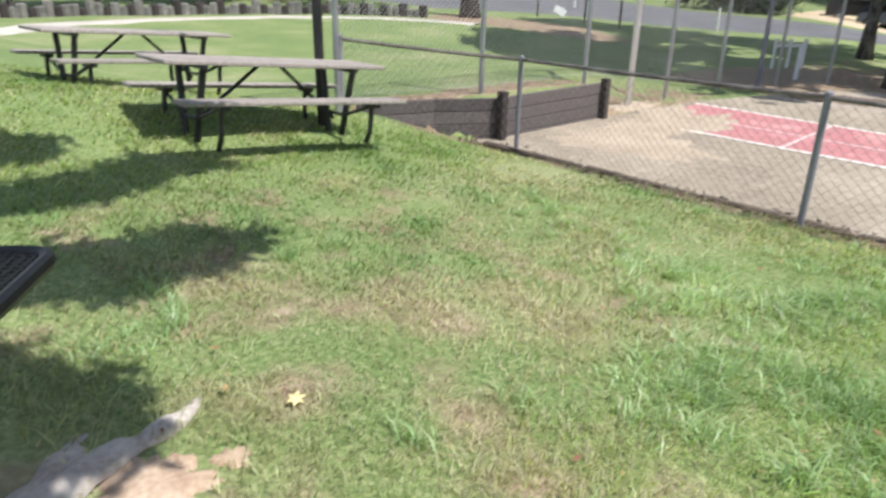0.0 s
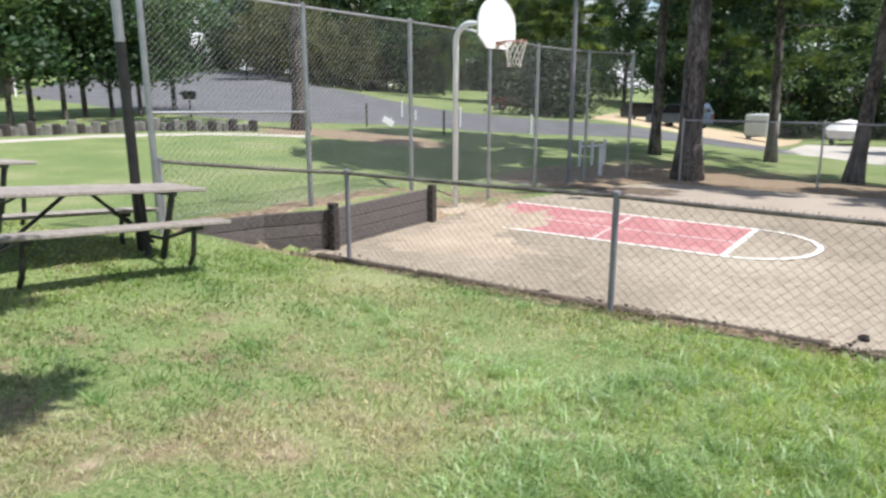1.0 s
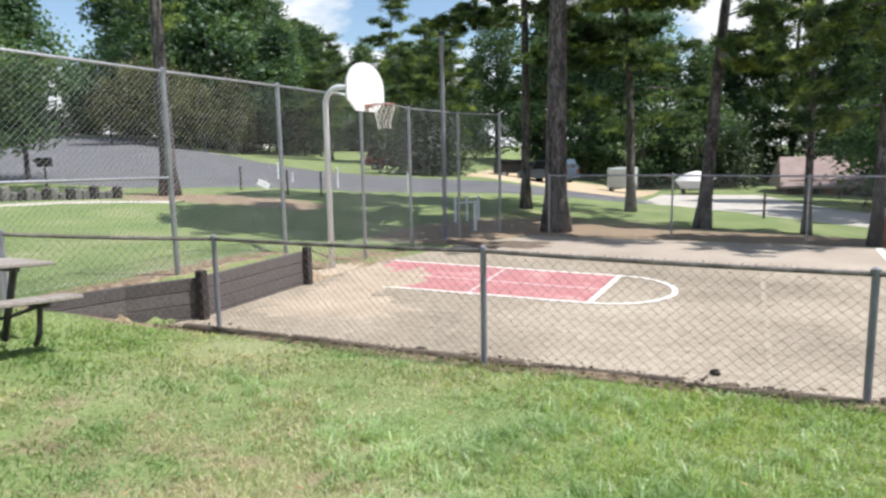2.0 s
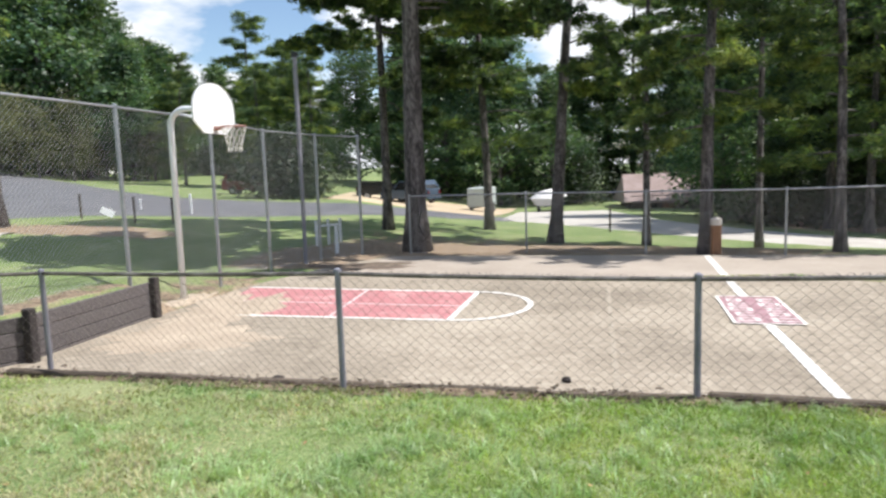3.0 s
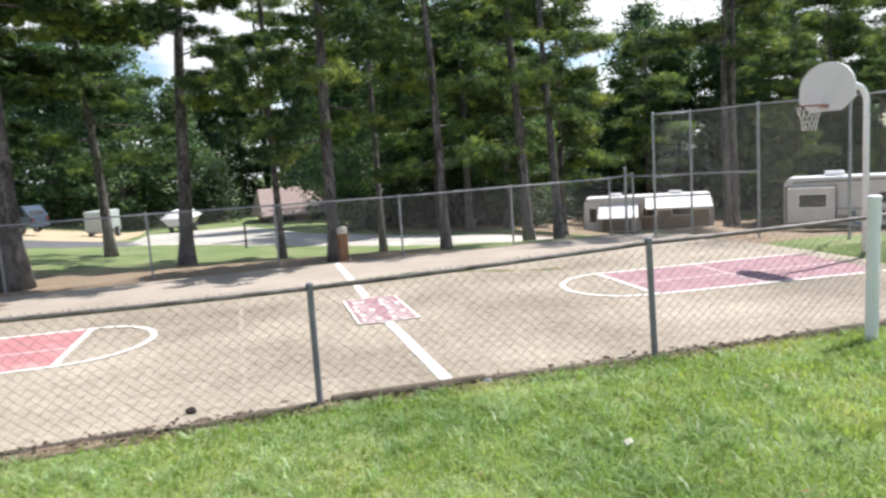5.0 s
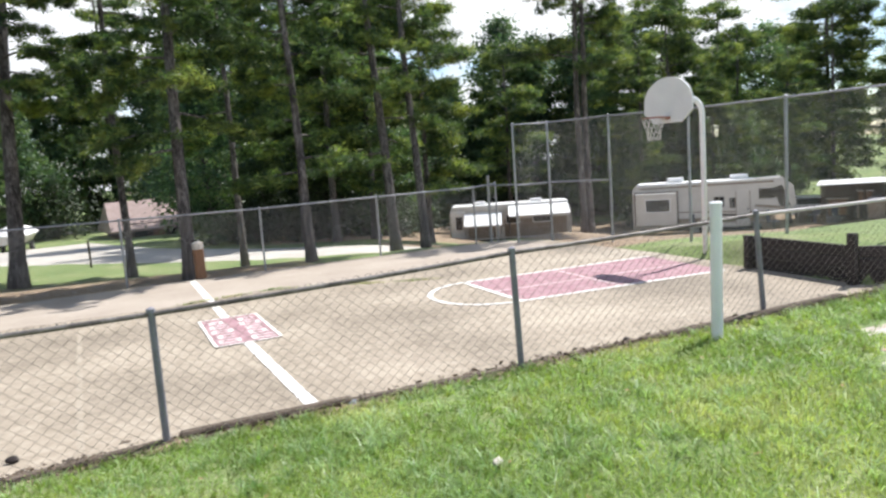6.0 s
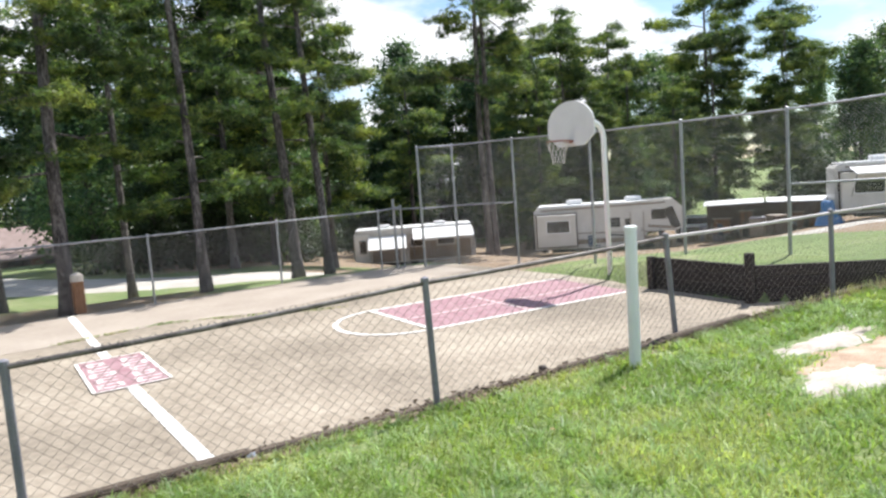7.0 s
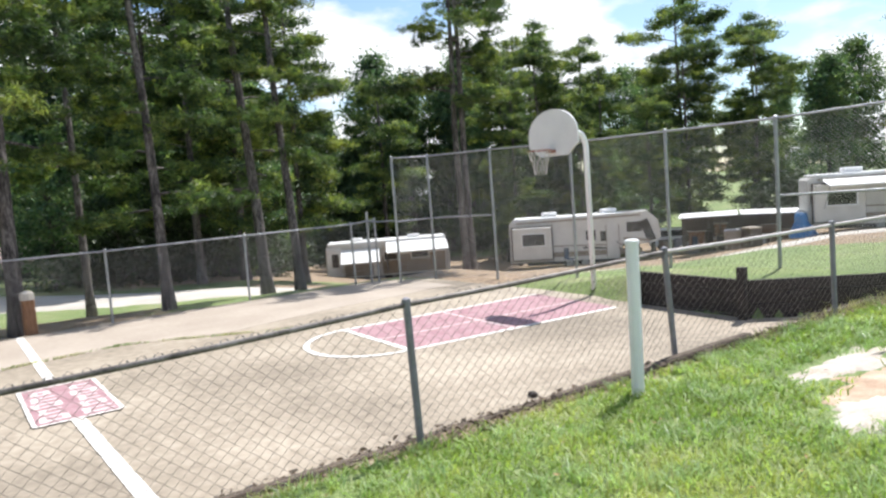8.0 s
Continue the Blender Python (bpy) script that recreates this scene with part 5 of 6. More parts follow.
for x, y, turn in ((30.5, 26.4, 20), (33.0, 24.3, 70), (27.5, 29.0, 10)):
    t = thing("camp_chair", x, y, on(x, y), turn, "dark blue folding camp chair beside a caravan", "chair", "clutter beside the caravans")
    part("seat", Form().box(0, 0, 0.42, 0.5, 0.5, 0.05, bevel=0.02), CAR_BLUE, t)
    part("backrest", Form().box(0, 0.26, 0.75, 0.5, 0.05, 0.6, bevel=0.02), CAR_BLUE, t)
    for q in (-1, 1):
        for s in (-1, 1):
            part("leg", Form().tube([(0.22 * q, 0.22 * s, 0), (0.2 * q, 0.2 * s, 0.42)], 0.015, 6), METAL_BLACK, t)


# ---- small things round the court ----
def stake(x, y, tall, r, mat, label, category="post", name="marker_post", group="posts along the road"):
    t = thing(name, x, y, on(x, y), 0, label, category, group)
    part("shaft", Form().tube([(0, 0, -0.3), (0, 0, tall)], r, 8), mat, t)
    part("cap", Form().tube([(0, 0, tall), (0, 0, tall + 0.03), (0, 0, tall + 0.05)], [r * 1.15, r * 1.15, r * 0.4], 8), mat, t)
    return t


for x, y, tall in ((-28.6, 32.0, 0.9), (-26.4, 30.5, 0.5), (-22.8, 29.6, 0.95), (-18.9, 30.0, 0.9)):
    stake(x, y, tall, 0.06, WHITE_POLE, "white painted marker post at the road's edge")
for x, y in ((-24.6, 24.5), (-27.0, 22.3), (-21.7, 24.2), (-20.5, 25.0), (-2.9, 31.0)):
    stake(x, y, 1.0, 0.045, WALL_BROWN, "short dark post at the road's edge")
gr = thing("park_grill", -33.5, 21.2, on(-33.5, 21.2), 30, "black park grill on a post beside the road", "grill")
part("post", Form().tube([(0, 0, -0.3), (0, 0, 0.85)], 0.04, 8), METAL_BLACK, gr)
part("firebox", Form().box(0, 0, 1.1, 0.55, 0.42, 0.42, bevel=0.02), METAL_BLACK, gr)
fallen = thing("white_sign", -24.2, 25.4, on(-24.2, 25.4), 60, "small white sign tipped over beside the road", "sign")
part("panel", Form().box(0, 0, 0.25, 0.6, 0.03, 0.3, Matrix.Rotation(0.5, 4, "Y"), 0.01), WHITE_POLE, fallen)
part("stake", Form().tube([(0.1, 0, 0), (0.3, 0, 0.4)], 0.02, 6), WHITE_POLE, fallen)

# white rack of pipes at the court's corner
rk = thing("pipe_rack", -11.9, 21.4, on(-11.9, 21.4), 62, "white pipe barrier at the court's corner", "barrier")
for k in range(3):
    part("upright", Form().tube([(-0.5 + 0.5 * k, 0, -0.2), (-0.5 + 0.5 * k, 0, 0.80)], 0.045, 8), WHITE_POLE, rk)
part("crossbar", Form().tube([(-0.5, 0, 0.6), (0.5, 0, 0.6)], 0.04, 8), WHITE_POLE, rk)
stake(-10.75, 19.4, 0.75, 0.06, WHITE_POLE, "short white pipe at the court's corner", group="pipes at the court's corner")
up = thing("utility_pole", -10.62, 17.0, -0.06, 0, "slim grey steel pole above the backstop", "pole")
part("shaft", Form().tube([(0, 0, -0.3), (0, 0, 5.45)], 0.055, 10), POST_GREY, up)
part("cap", Form().box(0, 0, 5.5, 0.16, 0.12, 0.14, bevel=0.02), METAL_BLACK, up)
gp = thing("gate_post", 8.12, 18.3, -0.06, 0, "galvanised gate post with a crossbar", "post")
part("shaft", Form().tube([(0, 0, -0.3), (0, 0, 2.05)], 0.04, 10), GALV, gp)
part("crossbar", Form().tube([(0, 0, 1.75), (0.45, -0.8, 1.75)], 0.022, 8), GALV, gp)

# brown timber post with a pale cap at the foot of a pine
bp = thing("timber_post", -0.10, 18.74, -0.06, 10, "brown timber post with a pale rounded cap", "post")
part("shaft", Form().box(0, 0, 0.33, 0.24, 0.22, 1.06, bevel=0.03), WOOD_BROWN, bp)
part("cap", Form().tube([(0, 0, 0.80), (0, 0, 0.95), (0, 0, 1.0)], [0.15, 0.14, 0.05], 12), CONCRETE, bp)

# low wall of split logs above the path
lw = thing("log_wall", label="low dark wall of upright split logs", category="wall")
line = [(-30.6, 3.5), (-30.9, 8.0), (-30.4, 12.0), (-28.8, 16.5), (-26.0, 19.2)]
seg = np.array(line)
sl = np.r_[0, np.cumsum(np.hypot(*np.diff(seg, axis=0).T))]
for k in range(62):
    d = sl[-1] * (k + 0.5) / 62
    x, y = float(np.interp(d, sl, seg[:, 0])), float(np.interp(d, sl, seg[:, 1]))
    tall = 0.36 + 0.10 * math.sin(k * 2.3) + 0.05 * math.sin(k * 5.1)
    part("log", Form().tube([(x, y, on(x, y) - 0.3), (x, y, on(x, y) + tall - 0.04), (x, y, on(x, y) + tall)], [0.20, 0.18, 0.10], 7), (STONE, TIMBER_DARK, STONE)[k % 3], lw)

# metal mesh table at the lawn's edge
mt = thing("mesh_table", -5.12, 0.505, 0.70, -33.5, "black expanded-metal picnic table top", "table")
ring = []
for cx, cy, a0 in ((0.09, -0.09, 180), (1.06, -0.09, 90), (1.06, -1.06, 0), (0.09, -1.06, -90)):
    ring += [(cx + 0.09 * math.cos(radians(a0 - 15 * k)), cy + 0.09 * math.sin(radians(a0 - 15 * k)), 0.76) for k in range(7)]
part("rim", Form().tube(ring + ring[:1], 0.026, 8), METAL_BLACK, mt)
slats = Form()
for k in range(38):
    u = 1.15 * (k + 0.5) / 38
    edge_gap = max(0.0, 0.09 - min(u, 1.15 - u))
    run = 1.12 - 2 * (0.09 - math.sqrt(0.0081 - edge_gap * edge_gap))
    slats.box(u, -0.575, 0.765, 0.009, run, 0.008)
    slats.box(0.575, -u, 0.765, run, 0.009, 0.008)
part("mesh_top", slats, METAL_BLACK, mt, "black diamond mesh")
for q in (0.25, 0.9):
    part("leg", Form().tube([(q, -0.25, -0.05), (q, -0.9, 0.4), (q, -0.9, 0.74)], 0.03, 8), METAL_BLACK, mt)
    part("leg", Form().tube([(q, -0.9, -0.05), (q, -0.25, 0.4), (q, -0.25, 0.74)], 0.03, 8), METAL_BLACK, mt)

# the tree beside the lawn whose limbs shade the grass
sh = thing("shade_tree", -3.5, -2.6, 0.8, 0, "spreading shade tree beside the lawn", "tree")
part("trunk", Form().tube([(0, 0, -0.3), (0, 0, 0.1), (0.05, 0.02, 2.0), (0.1, 0.1, 4.0), (0.1, 0.2, 7.0)], [0.5, 0.36, 0.28, 0.24, 0.12], 14), BARK, sh, smooth=True)
shade_c = []
rng_s = np.random.default_rng(3)
for gx0, gy0, ry, rx, hgt in ((-6.85, 1.5, 0.26, 0.10, 4.6), (-6.62, 1.05, 0.2, 0.13, 4.8), (-6.85, 0.75, 0.2, 0.08, 4.7), (-8.75, 2.0, 0.3, 0.10, 5.2), (-8.35, 1.35, 0.28, 0.10, 5.0), (-8.15, 0.85, 0.2, 0.08, 5.1), (-9.4, 0.95, 0.18, 0.07, 5.6), (-5.25, 0.36, 0.13, 0.13, 4.4), (-5.5, 0.3, 0.15, 0.16, 4.6), (-5.2, 0.0, 0.2, 0.2, 4.5)):
    cx, cy, cz = gx0 + 0.58 * hgt + 3.5, gy0 + 0.17 * hgt + 2.6, hgt
    part("limb", Form().tube([(0.08, 0.1, 2.6 + 0.2 * hgt), (cx * 0.5, cy * 0.5, cz - 0.35), (cx, cy, cz)], [0.09, 0.06, 0.02], 7), BARK, sh)
    for k in range(46):
        shade_c.append((cx + rng_s.normal(0, rx), cy + rng_s.normal(0, ry), cz + rng_s.normal(0, 0.10)))
for k in range(420):
    a, r = rng_s.uniform(math.pi, 2 * math.pi), 3.2 * math.sqrt(rng_s.uniform())
    shade_c.append((r * math.cos(a), r * math.sin(a), rng_s.uniform(4.5, 8)))
v = tufts(rng_s, np.array(shade_c), (0.09, 0.09, 0.08), 40, 0.13, 0.045)
q = np.arange(len(v)).reshape(-1, 4)
part("crown", None, None, sh, "leafy green crown", data=quick_mesh("crown", v, len(q), q, LEAVES))

# exposed roots at the lawn's edge
def root(pts, radii, seed):
    """A flattened knotty root along points."""
    f, n = Form(), 26
    p = np.array(pts)
    u, t0 = np.linspace(0, 1, n), np.linspace(0, 1, len(p))
    line = np.stack([np.interp(u, t0, p[:, k]) for k in range(3)], -1)
    line[:, 0] += [0.05 * noise.noise((3.5 * a, seed, 0)) for a in u]
    line[:, 1] += [0.05 * noise.noise((3.5 * a, seed, 7)) for a in u]
    rad = np.interp(u, t0, radii) * np.array([1 + 0.5 * noise.noise((7 * a, seed, 3)) for a in u])
    f.tube([tuple(q) for q in line], [float(r) for r in rad], 9)
    f.v = [(x, y, z0 + 0.35 * noise.noise((x * 9, y * 9, z * 9 + seed)) * 0.08) for (x, y, z), z0 in zip(f.v, [0.55 * (v[2] - line[i // 9][2]) + line[i // 9][2] for i, v in enumerate(f.v)])]
    return solid("tree_root", f, ROOT, "pale weathered tree root breaking through the grass", "root", "roots in the lawn", smooth=True)


root([(-4.72, 0.0, 0.77), (-4.88, 0.36, 0.775), (-4.97, 0.6, 0.755), (-5.08, 0.8, 0.73), (-5.27, 1.0, 0.69)], [0.11, 0.09, 0.055, 0.035, 0.010], 1)
root([(-4.84, 0.22, 0.77), (-4.98, 0.36, 0.775), (-5.06, 0.42, 0.765), (-5.2, 0.5, 0.74)], [0.075, 0.06, 0.04, 0.012], 5)


# ---- the court's edge ----
ed = thing("timber_edging", label="dark weathered timber edging below the fence", category="edging")
xs = np.arange(-9.4, 9.2, 1.55)
for k, xa in enumerate(xs):
    xb = min(xa + 1.53, 9.0)
    ya, yb = float(fence_y(xa)) + 0.06, float(fence_y(xb)) + 0.06
    za, zb = float(fence_z(xa)) + 0.015, float(fence_z(xb)) + 0.015
    ln = math.hypot(xb - xa, yb - ya)
    m = Matrix.Translation(((xa + xb) / 2, (ya + yb) / 2, (za + zb) / 2 - 0.012 + 0.014 * math.sin(k * 1.7))) @ Matrix.Rotation(math.atan2(yb - ya, xb - xa), 4, "Z") @ Matrix.Rotation(-math.atan2(zb - za, ln), 4, "Y")
    part("beam", Form().box(0, 0.03 * math.sin(k * 2.9), -0.07 + 0.015 * math.sin(k * 4.3), ln * 0.985, 0.12, 0.20, m @ Matrix.Rotation(0.012 * math.sin(k * 3.7), 4, "Z") @ Matrix.Rotation(0.014 * math.sin(k * 1.3), 4, "Y"), 0.022), EDGE_WOOD, ed)


def lump(x, y, z, sx, sy, sz, seed, mat, name, label, category, group=""):
    """A small uneven block."""
    bm = bmesh.new()
    bmesh.ops.create_icosphere(bm, subdivisions=2, radius=1)
    for v in bm.verts:
        k = 1 + 0.35 * noise.noise(v.co * 1.4 + Vector((seed, 0, 0)))
        v.co = Vector((v.co.x * sx, v.co.y * sy, v.co.z * sz)) * k
    me = bpy.data.meshes.new(name)
    bm.to_mesh(me)
    bm.free()
    me.materials.append(mat)
    ob = tagged(new(name, me), label, category, group)
    ob.matrix_basis = pose(x, y, z, 0, 0, seed * 37)
    return ob


for k, (x, y, s) in enumerate(((-3.0, 7.75, 0.06), (-6.3, 7.3, 0.075), (0.4, 7.2, 0.08), (3.72, 7.3, 0.07))):
    lump(x, y, 0.03, s, s * 0.6, 0.04, k, TIMBER_DARK, "debris_lump", "dark broken lump lying at the court's edge", "debris", "debris at the court's edge")

lump(-0.15, 6.56, 0.27, 0.075, 0.05, 0.035, 7, PALE_STONE, "stone", "blue-grey stone lying at the court's edge", "stone")
lump(0.40, 7.86, -0.05, 0.10, 0.06, 0.05, 9, DIRT_AND_SHADE, "soil_clump", "dark clump of soil at the court's edge", "soil")
lump(0.03, 4.23, 0.54, 0.055, 0.03, 0.014, 11, CONCRETE, "paper_scrap", "pale crumpled scrap lying on the grass", "litter")
# clods and dead grass along the edge
rng_e = np.random.default_rng(21)
clods = Form()
for k in range(6000):
    x = rng_e.uniform(-9.6, 9.0)
    y = float(fence_y(x)) + rng_e.normal(0.02, 0.085)
    z = float(height(x, min(y, fence_y(x) + 0.05))) + rng_e.uniform(-0.012, 0.025)
    s = rng_e.uniform(0.006, 0.024)
    o = Vector((x, y, z))
    p = [o + Vector(rng_e.normal(0, 1, 3) * (1.3, 1.0, 0.6)) * s for _ in range(4)]
    clods.add(p, [(0, 1, 2), (0, 2, 3), (0, 3, 1), (1, 3, 2)])
tagged(new("soil_clods", clods.mesh("soil_clods", DIRT_AND_SHADE)), "dark crumbled soil along the fence line", "soil", kind="stuff")


# ---- sand patches ----
def patch(name, x, y, rx, ry, seed, mat, label, lift=0.012, on_court=False):
    """A thin irregular spill lying on the ground."""
    pts, rings, around = [], 7, 72
    for i in range(rings + 1):
        for a in range(around):
            w = 2 * math.pi * a / around
            k = 1 + 0.55 * noise.noise((math.cos(w) * 1.7 + seed, math.sin(w) * 1.7, 0.3)) + 0.35 * noise.noise((math.cos(w) * 5 + seed, math.sin(w) * 5, 1.3)) + 0.25 * noise.noise((math.cos(w) * 13 + seed, math.sin(w) * 13, 2.3))
            r = i / rings * k
            px, py = x + rx * r * math.cos(w), y + ry * r * math.sin(w)
            z = 0.004 if on_court else float(height(px, py)) + 0.03 * noise.noise((px * 0.9, py * 0.9, 0.0))
            pts.append((px, py, z + lift * (1 - (i / rings) ** 3) - (0.0 if i < rings else 0.01)))
    fs = [(i * around + a, i * around + (a + 1) % around, (i + 1) * around + (a + 1) % around, (i + 1) * around + a) for i in range(rings) for a in range(around)]
    return tagged(new(name, Form().add(pts, fs).mesh(name, mat, True)), label, "sand", kind="structure")


patch("earth_patch", 4.7, 3.9, 0.9, 0.5, 2, EARTH, "bare tan earth round the sand spill", 0.02)
patch("sand_patch", 5.1, 4.55, 0.8, 0.24, 1, SAND, "washed pale sand spill on the lawn", 0.035)
patch("sand_patch", 3.75, 3.75, 0.5, 0.28, 4, SAND, "washed pale sand spill on the lawn", 0.035)
patch("sand_patch", 4.6, 3.55, 0.55, 0.2, 8, SAND, "washed pale sand spill on the lawn", 0.035)
patch("earth_patch", -4.72, 0.58, 0.22, 0.18, 6, EARTH, "bare tan earth beside the root", 0.025)
patch("earth_patch", -4.73, 0.84, 0.07, 0.06, 9, EARTH, "small bare spot of tan earth in the grass", 0.02)
patch("earth_patch", -4.80, 0.70, 0.05, 0.05, 11, EARTH, "small bare spot of tan earth in the grass", 0.02)
patch("earth_patch", -10.45, 11.6, 0.45, 1.3, 14, SILT, "pale sandy bank beside the hoop", 0.03)
patch("silt_and_shade_patch", -9.3, 10.9, 1.1, 1.9, 3, SILT, "sandy silt washed over the court's corner", 0.01, True)
patch("silt_and_shade_patch", -8.6, 9.0, 1.4, 0.9, 12, SILT, "sandy silt washed over the court's corner", 0.008, True)
# The last patch paints the old pine's shade on the far corner.
patch("silt_and_shade_patch", -8.8, 16.3, 1.4, 0.7, 15, DIRT_AND_SHADE, "dark patch in place of tree shade on the court's corner", 0.01, True)

# far apron of the court, and weeds in its seam
ap = Form().slab([(-9.3, 15.2), (-5.4, 15.15), (-1.0, 14.95), (1.0, 15.3), (2.8, 14.7), (5.0, 15.2), (8.9, 15.6), (8.9, 17.1), (8.3, 18.3), (3, 18.45), (-3, 18.4), (-8.4, 18.15)], 0.004)
solid("court_apron", ap, APRON, "older greyer strip of court paving", "paving", kind="structure")


def blades(rng, xy, length, width, lean, z0=None):
    """Grass blades, each one narrow bent leaf of two faces."""
    n = len(xy)
    z = height(xy[:, 0], xy[:, 1]) if z0 is None else np.full(n, z0)
    base = np.stack([xy[:, 0], xy[:, 1], z - 0.004], -1)
    a, b = rng.uniform(0, 2 * np.pi, n), rng.uniform(0, 2 * np.pi, n)
    ln = length * rng.uniform(0.5, 1.3, n)
    side = np.stack([np.cos(a), np.sin(a), np.zeros(n)], -1) * (width * rng.uniform(0.6, 1.3, n))[:, None]
    tip = np.stack([np.cos(b) * lean, np.sin(b) * lean, np.ones(n)], -1)
    tip[:, :2] *= rng.uniform(0.2, 1.3, n)[:, None]
    mid = base + tip * np.array([0.35, 0.35, 0.62]) * ln[:, None]
    end = base + tip * np.array([1.0, 1.0, 0.85]) * ln[:, None]
    v = np.stack([base - side, base + side, mid + side * 0.75, mid - side * 0.75, end], 1).reshape(-1, 3)
    k = np.arange(n)[:, None] * 5
    tri = np.concatenate([k + np.array([0, 1, 2]), k + np.array([0, 2, 3]), k + np.array([3, 2, 4])], 1).reshape(-1, 3)
    return v, tri


def lumpy(xy, scale, seed):
    return np.array([noise.noise((x * scale + seed, y * scale, 0.0)) for x, y in xy])


rng_g = np.random.default_rng(17)
N = 335000
r = 0.05 + 11.75 * rng_g.uniform(0, 1, N)
az = np.radians(rng_g.uniform(-96, 78, N))
xy = np.stack([-2.3 + r * np.sin(az), 0.6 + r * np.cos(az)], -1)
keep = (xy[:, 1] < fence_y(xy[:, 0]) - 0.16 + 0.05 * rng_g.normal(size=N)) & (xy[:, 0] > -14)
for sx, sy, rx, ry in ((5.1, 4.55, 0.95, 0.36), (3.75, 3.75, 0.65, 0.4), (4.6, 3.55, 0.7, 0.32), (4.7, 3.9, 0.95, 0.5), (-4.72, 0.58, 0.25, 0.2), (-4.73, 0.84, 0.08, 0.07)):
    keep &= np.hypot((xy[:, 0] - sx) / rx, (xy[:, 1] - sy) / ry) > rng_g.uniform(0.7, 1.2, N)
xy = xy[keep]
thin = lumpy(xy, 1.6, 3.0) + 0.6 * lumpy(xy, 5.0, 9.0)
right = ease(xy[:, 0], -4.5, -1.5)
xy = xy[thin + 0.35 * right > rng_g.uniform(-0.75, 0.45, len(xy))]
far_r = np.hypot(xy[:, 0] + 2.3, xy[:, 1] - 0.6)
lush = ease(xy[:, 0] + 0.25 * xy[:, 1], -4.6, -1.4) + 0.5 * ease(-xy[:, 0], 7, 9) > rng_g.uniform(0.05, 0.95, len(xy))
dry_xy, dry_r, xy, far_r = xy[~lush], far_r[~lush], xy[lush], far_r[lush]
v, tri = blades(rng_g, dry_xy, 0.052, 0.0022 + 0.0010 * np.clip(dry_r - 2, 0, 6), 1.5)
tagged(new("dry_grass", quick_mesh("dry_grass", v, len(tri), tri, BLADES)), "short sun-bleached lawn grass with tan tips", "grass", kind="stuff")
v, tri = blades(rng_g, xy, 0.052 + 0.028 * ease(xy[:, 0], -5, 0), 0.0022 + 0.0010 * np.clip(far_r - 2, 0, 6), 1.5)
tagged(new("grass", quick_mesh("grass", v, len(tri), tri, LUSH)), "lush bright green lawn grass", "grass", kind="stuff")
# coarse tufts
cen = np.stack([rng_g.uniform(-7.5, 7.5, 1500), rng_g.uniform(0.8, 6.6, 1500)], -1)
patchy = lumpy(cen, 1.1, 21.0) + 0.5 * lumpy(cen, 3.0, 5.0)
cen = cen[(cen[:, 1] < fence_y(cen[:, 0]) - 0.1) & (np.hypot(cen[:, 0] + 2.3, cen[:, 1] - 0.6) > 1.5) & (rng_g.uniform(size=1500) < (0.05 + 0.75 * ease(cen[:, 0] + 0.3 * cen[:, 1], -4.2, -0.5)) * (1 + 1.6 * np.clip(patchy, -0.5, 0.4)))]
# the denser patches of coarse grass: middle, spread, tufts
for x, y, wide, many in ((-4.09, 2.62, 0.17, 26), (-4.05, 3.15, 0.25, 30), (-4.1, 4.3, 0.3, 34), (-5.1, 4.2, 0.25, 24), (-4.65, 4.0, 0.2, 14), (-3.5, 2.8, 0.3, 26), (-3.1, 3.4, 0.4, 44), (-2.6, 3.0, 0.35, 30), (-6.5, 4.6, 0.3, 12), (-5.9, 0.95, 0.25, 8)):
    cen = np.concatenate([cen, rng_g.normal(0, wide, (many, 2)) + (x, y)])
tall = np.repeat(rng_g.uniform(0.6, 1.35, len(cen)), 42)
xy = np.repeat(cen, 42, 0) + rng_g.normal(0, 0.045, (len(cen) * 42, 2))
ok = (xy[:, 1] < fence_y(xy[:, 0]) - 0.03) & (np.hypot(xy[:, 0] - 4.6, (xy[:, 1] - 4.0) * 2) > 1.3)
xy, tall = xy[ok], tall[ok]
v, tri = blades(rng_g, xy, 0.09 * tall, 0.0046, 1.4)
tagged(new("coarse_grass", quick_mesh("coarse_grass", v, len(tri), tri, BLUE_BLADES)), "coarse blue-green grass tufts in the lawn", "grass", kind="stuff")
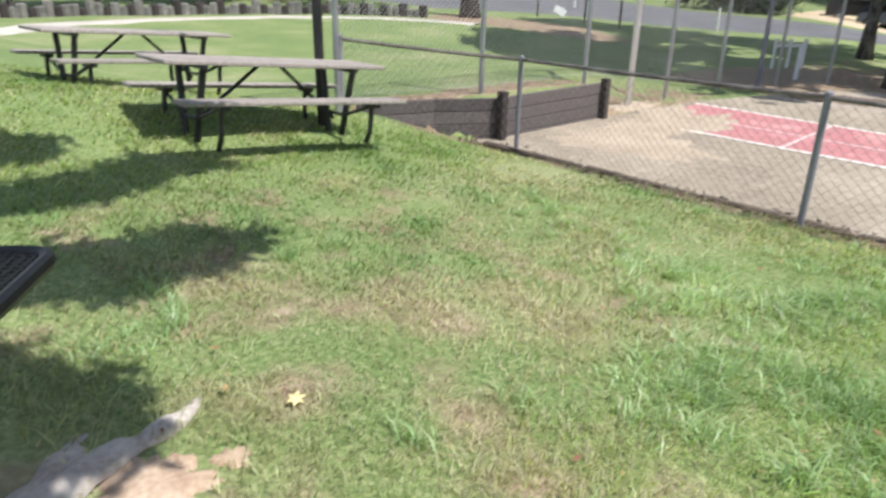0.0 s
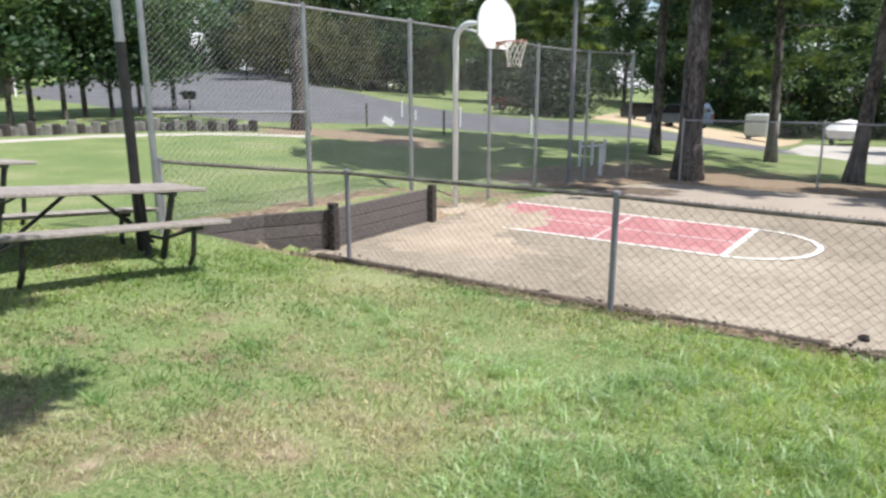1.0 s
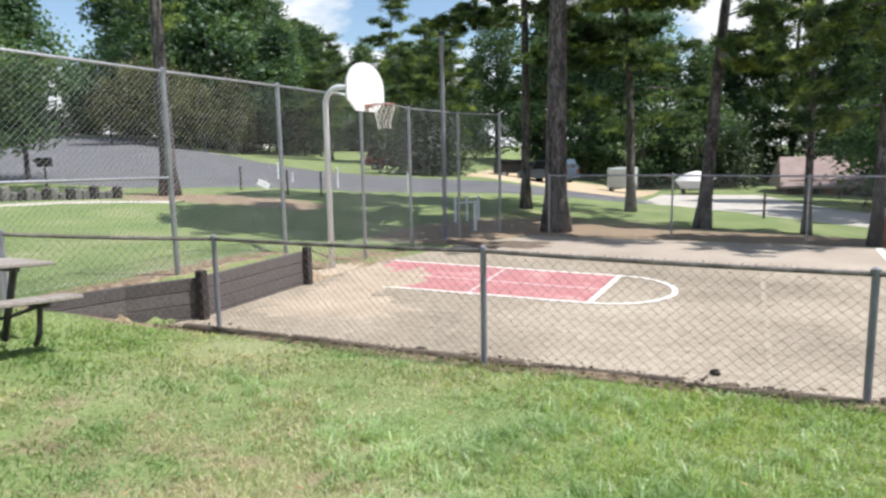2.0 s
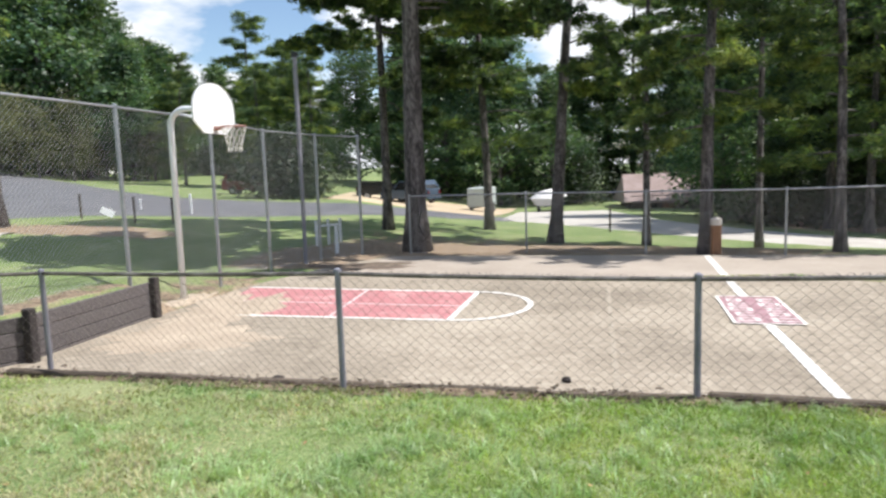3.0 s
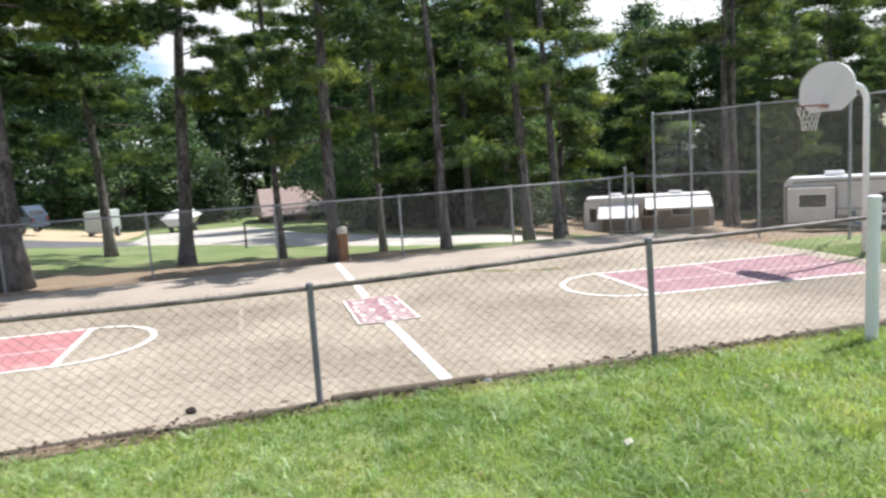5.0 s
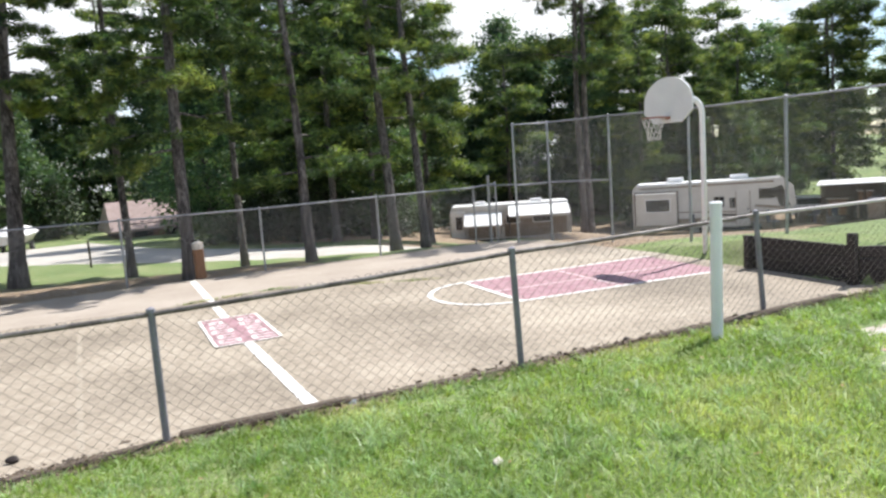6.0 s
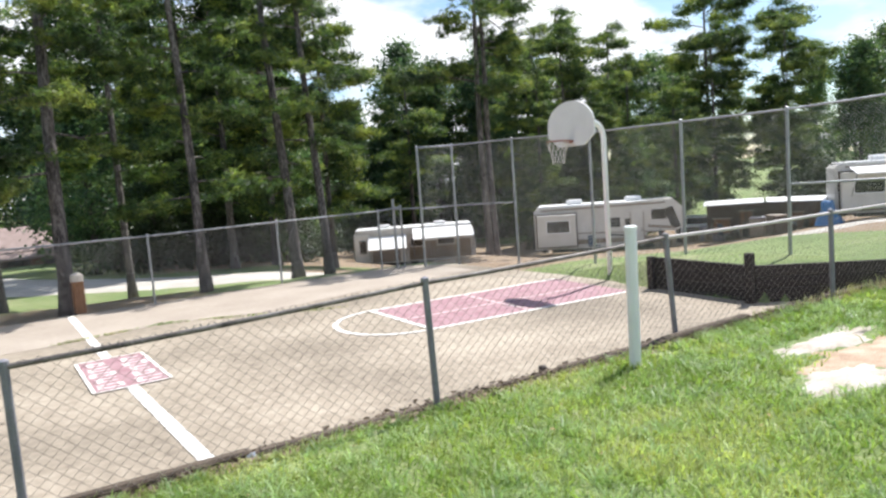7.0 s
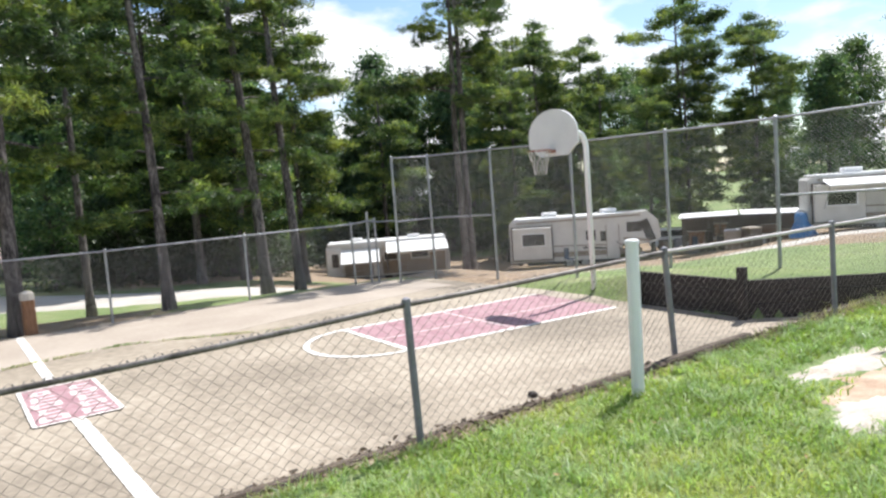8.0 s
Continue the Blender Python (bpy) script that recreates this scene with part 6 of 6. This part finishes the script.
# weeds at the fence's foot and in the paving seam
wx = rng_g.uniform(-9.3, 11, 2600)
xy = np.stack([wx, fence_y(wx) + rng_g.normal(-0.10, 0.06, 2600)], -1)
tall = 0.05 + 0.12 * ease(wx, 4, 8)
v, tri = blades(rng_g, xy, tall, 0.004, 0.7)
tagged(new("edge_weeds", quick_mesh("edge_weeds", v, len(tri), tri, BLADES)), "ragged weeds at the foot of the fence", "grass", kind="stuff")
sx = np.concatenate([rng_g.normal(m, 0.22, 160) for m in (-0.6, 0.1, 1.0, 2.0, 2.75, 3.7)])
xy = np.stack([sx, np.interp(sx, (-1.5, 1.0, 2.0, 2.8, 3.7, 4.2), (14.9, 15.35, 14.86, 14.36, 13.84, 13.7)) + rng_g.normal(0, 0.03, len(sx))], -1)
v, tri = blades(rng_g, xy, 0.05, 0.006, 0.9, 0.006)
tagged(new("seam_weeds", quick_mesh("seam_weeds", v, len(tri), tri, BLADES)), "small weeds growing in the paving seam", "grass", kind="stuff")
# dry leaves on the grass
n = 260
xy = np.stack([rng_g.uniform(-8, 5, n), rng_g.uniform(0.6, 6.0, n)], -1)
xy = xy[xy[:, 1] < fence_y(xy[:, 0]) - 0.2]
c = np.stack([xy[:, 0], xy[:, 1], height(xy[:, 0], xy[:, 1]) + 0.035], -1)
u = rng_g.normal(0, 1, (len(c), 3)) * (1, 1, 0.25)
u /= np.linalg.norm(u, axis=1)[:, None]
w = np.cross(u, (0, 0, 1)) * 0.5
s = rng_g.uniform(0.012, 0.03, (len(c), 1))
v = np.stack([c - u * s, c + w * s, c + u * s, c - w * s], 1).reshape(-1, 3)
q = np.arange(len(v)).reshape(-1, 4)
tagged(new("dry_leaves", quick_mesh("dry_leaves", v, len(q), q, DRY_LEAF)), "scattered brown dry leaves on the grass", "leaves", kind="stuff")
star = [(math.cos(a) * (0.042 if k % 2 == 0 else 0.02), math.sin(a) * (0.042 if k % 2 == 0 else 0.02)) for k, a in enumerate([math.pi * k / 6 for k in range(12)])]
yl = solid("fallen_leaf", Form().slab(star, 0.003), YELLOW, "pale yellow star-shaped fallen leaf on the grass", "leaf")
yl.matrix_basis = pose(-4.89, 1.18, float(height(-4.89, 1.18)) + 0.04, 12, 8, 20)
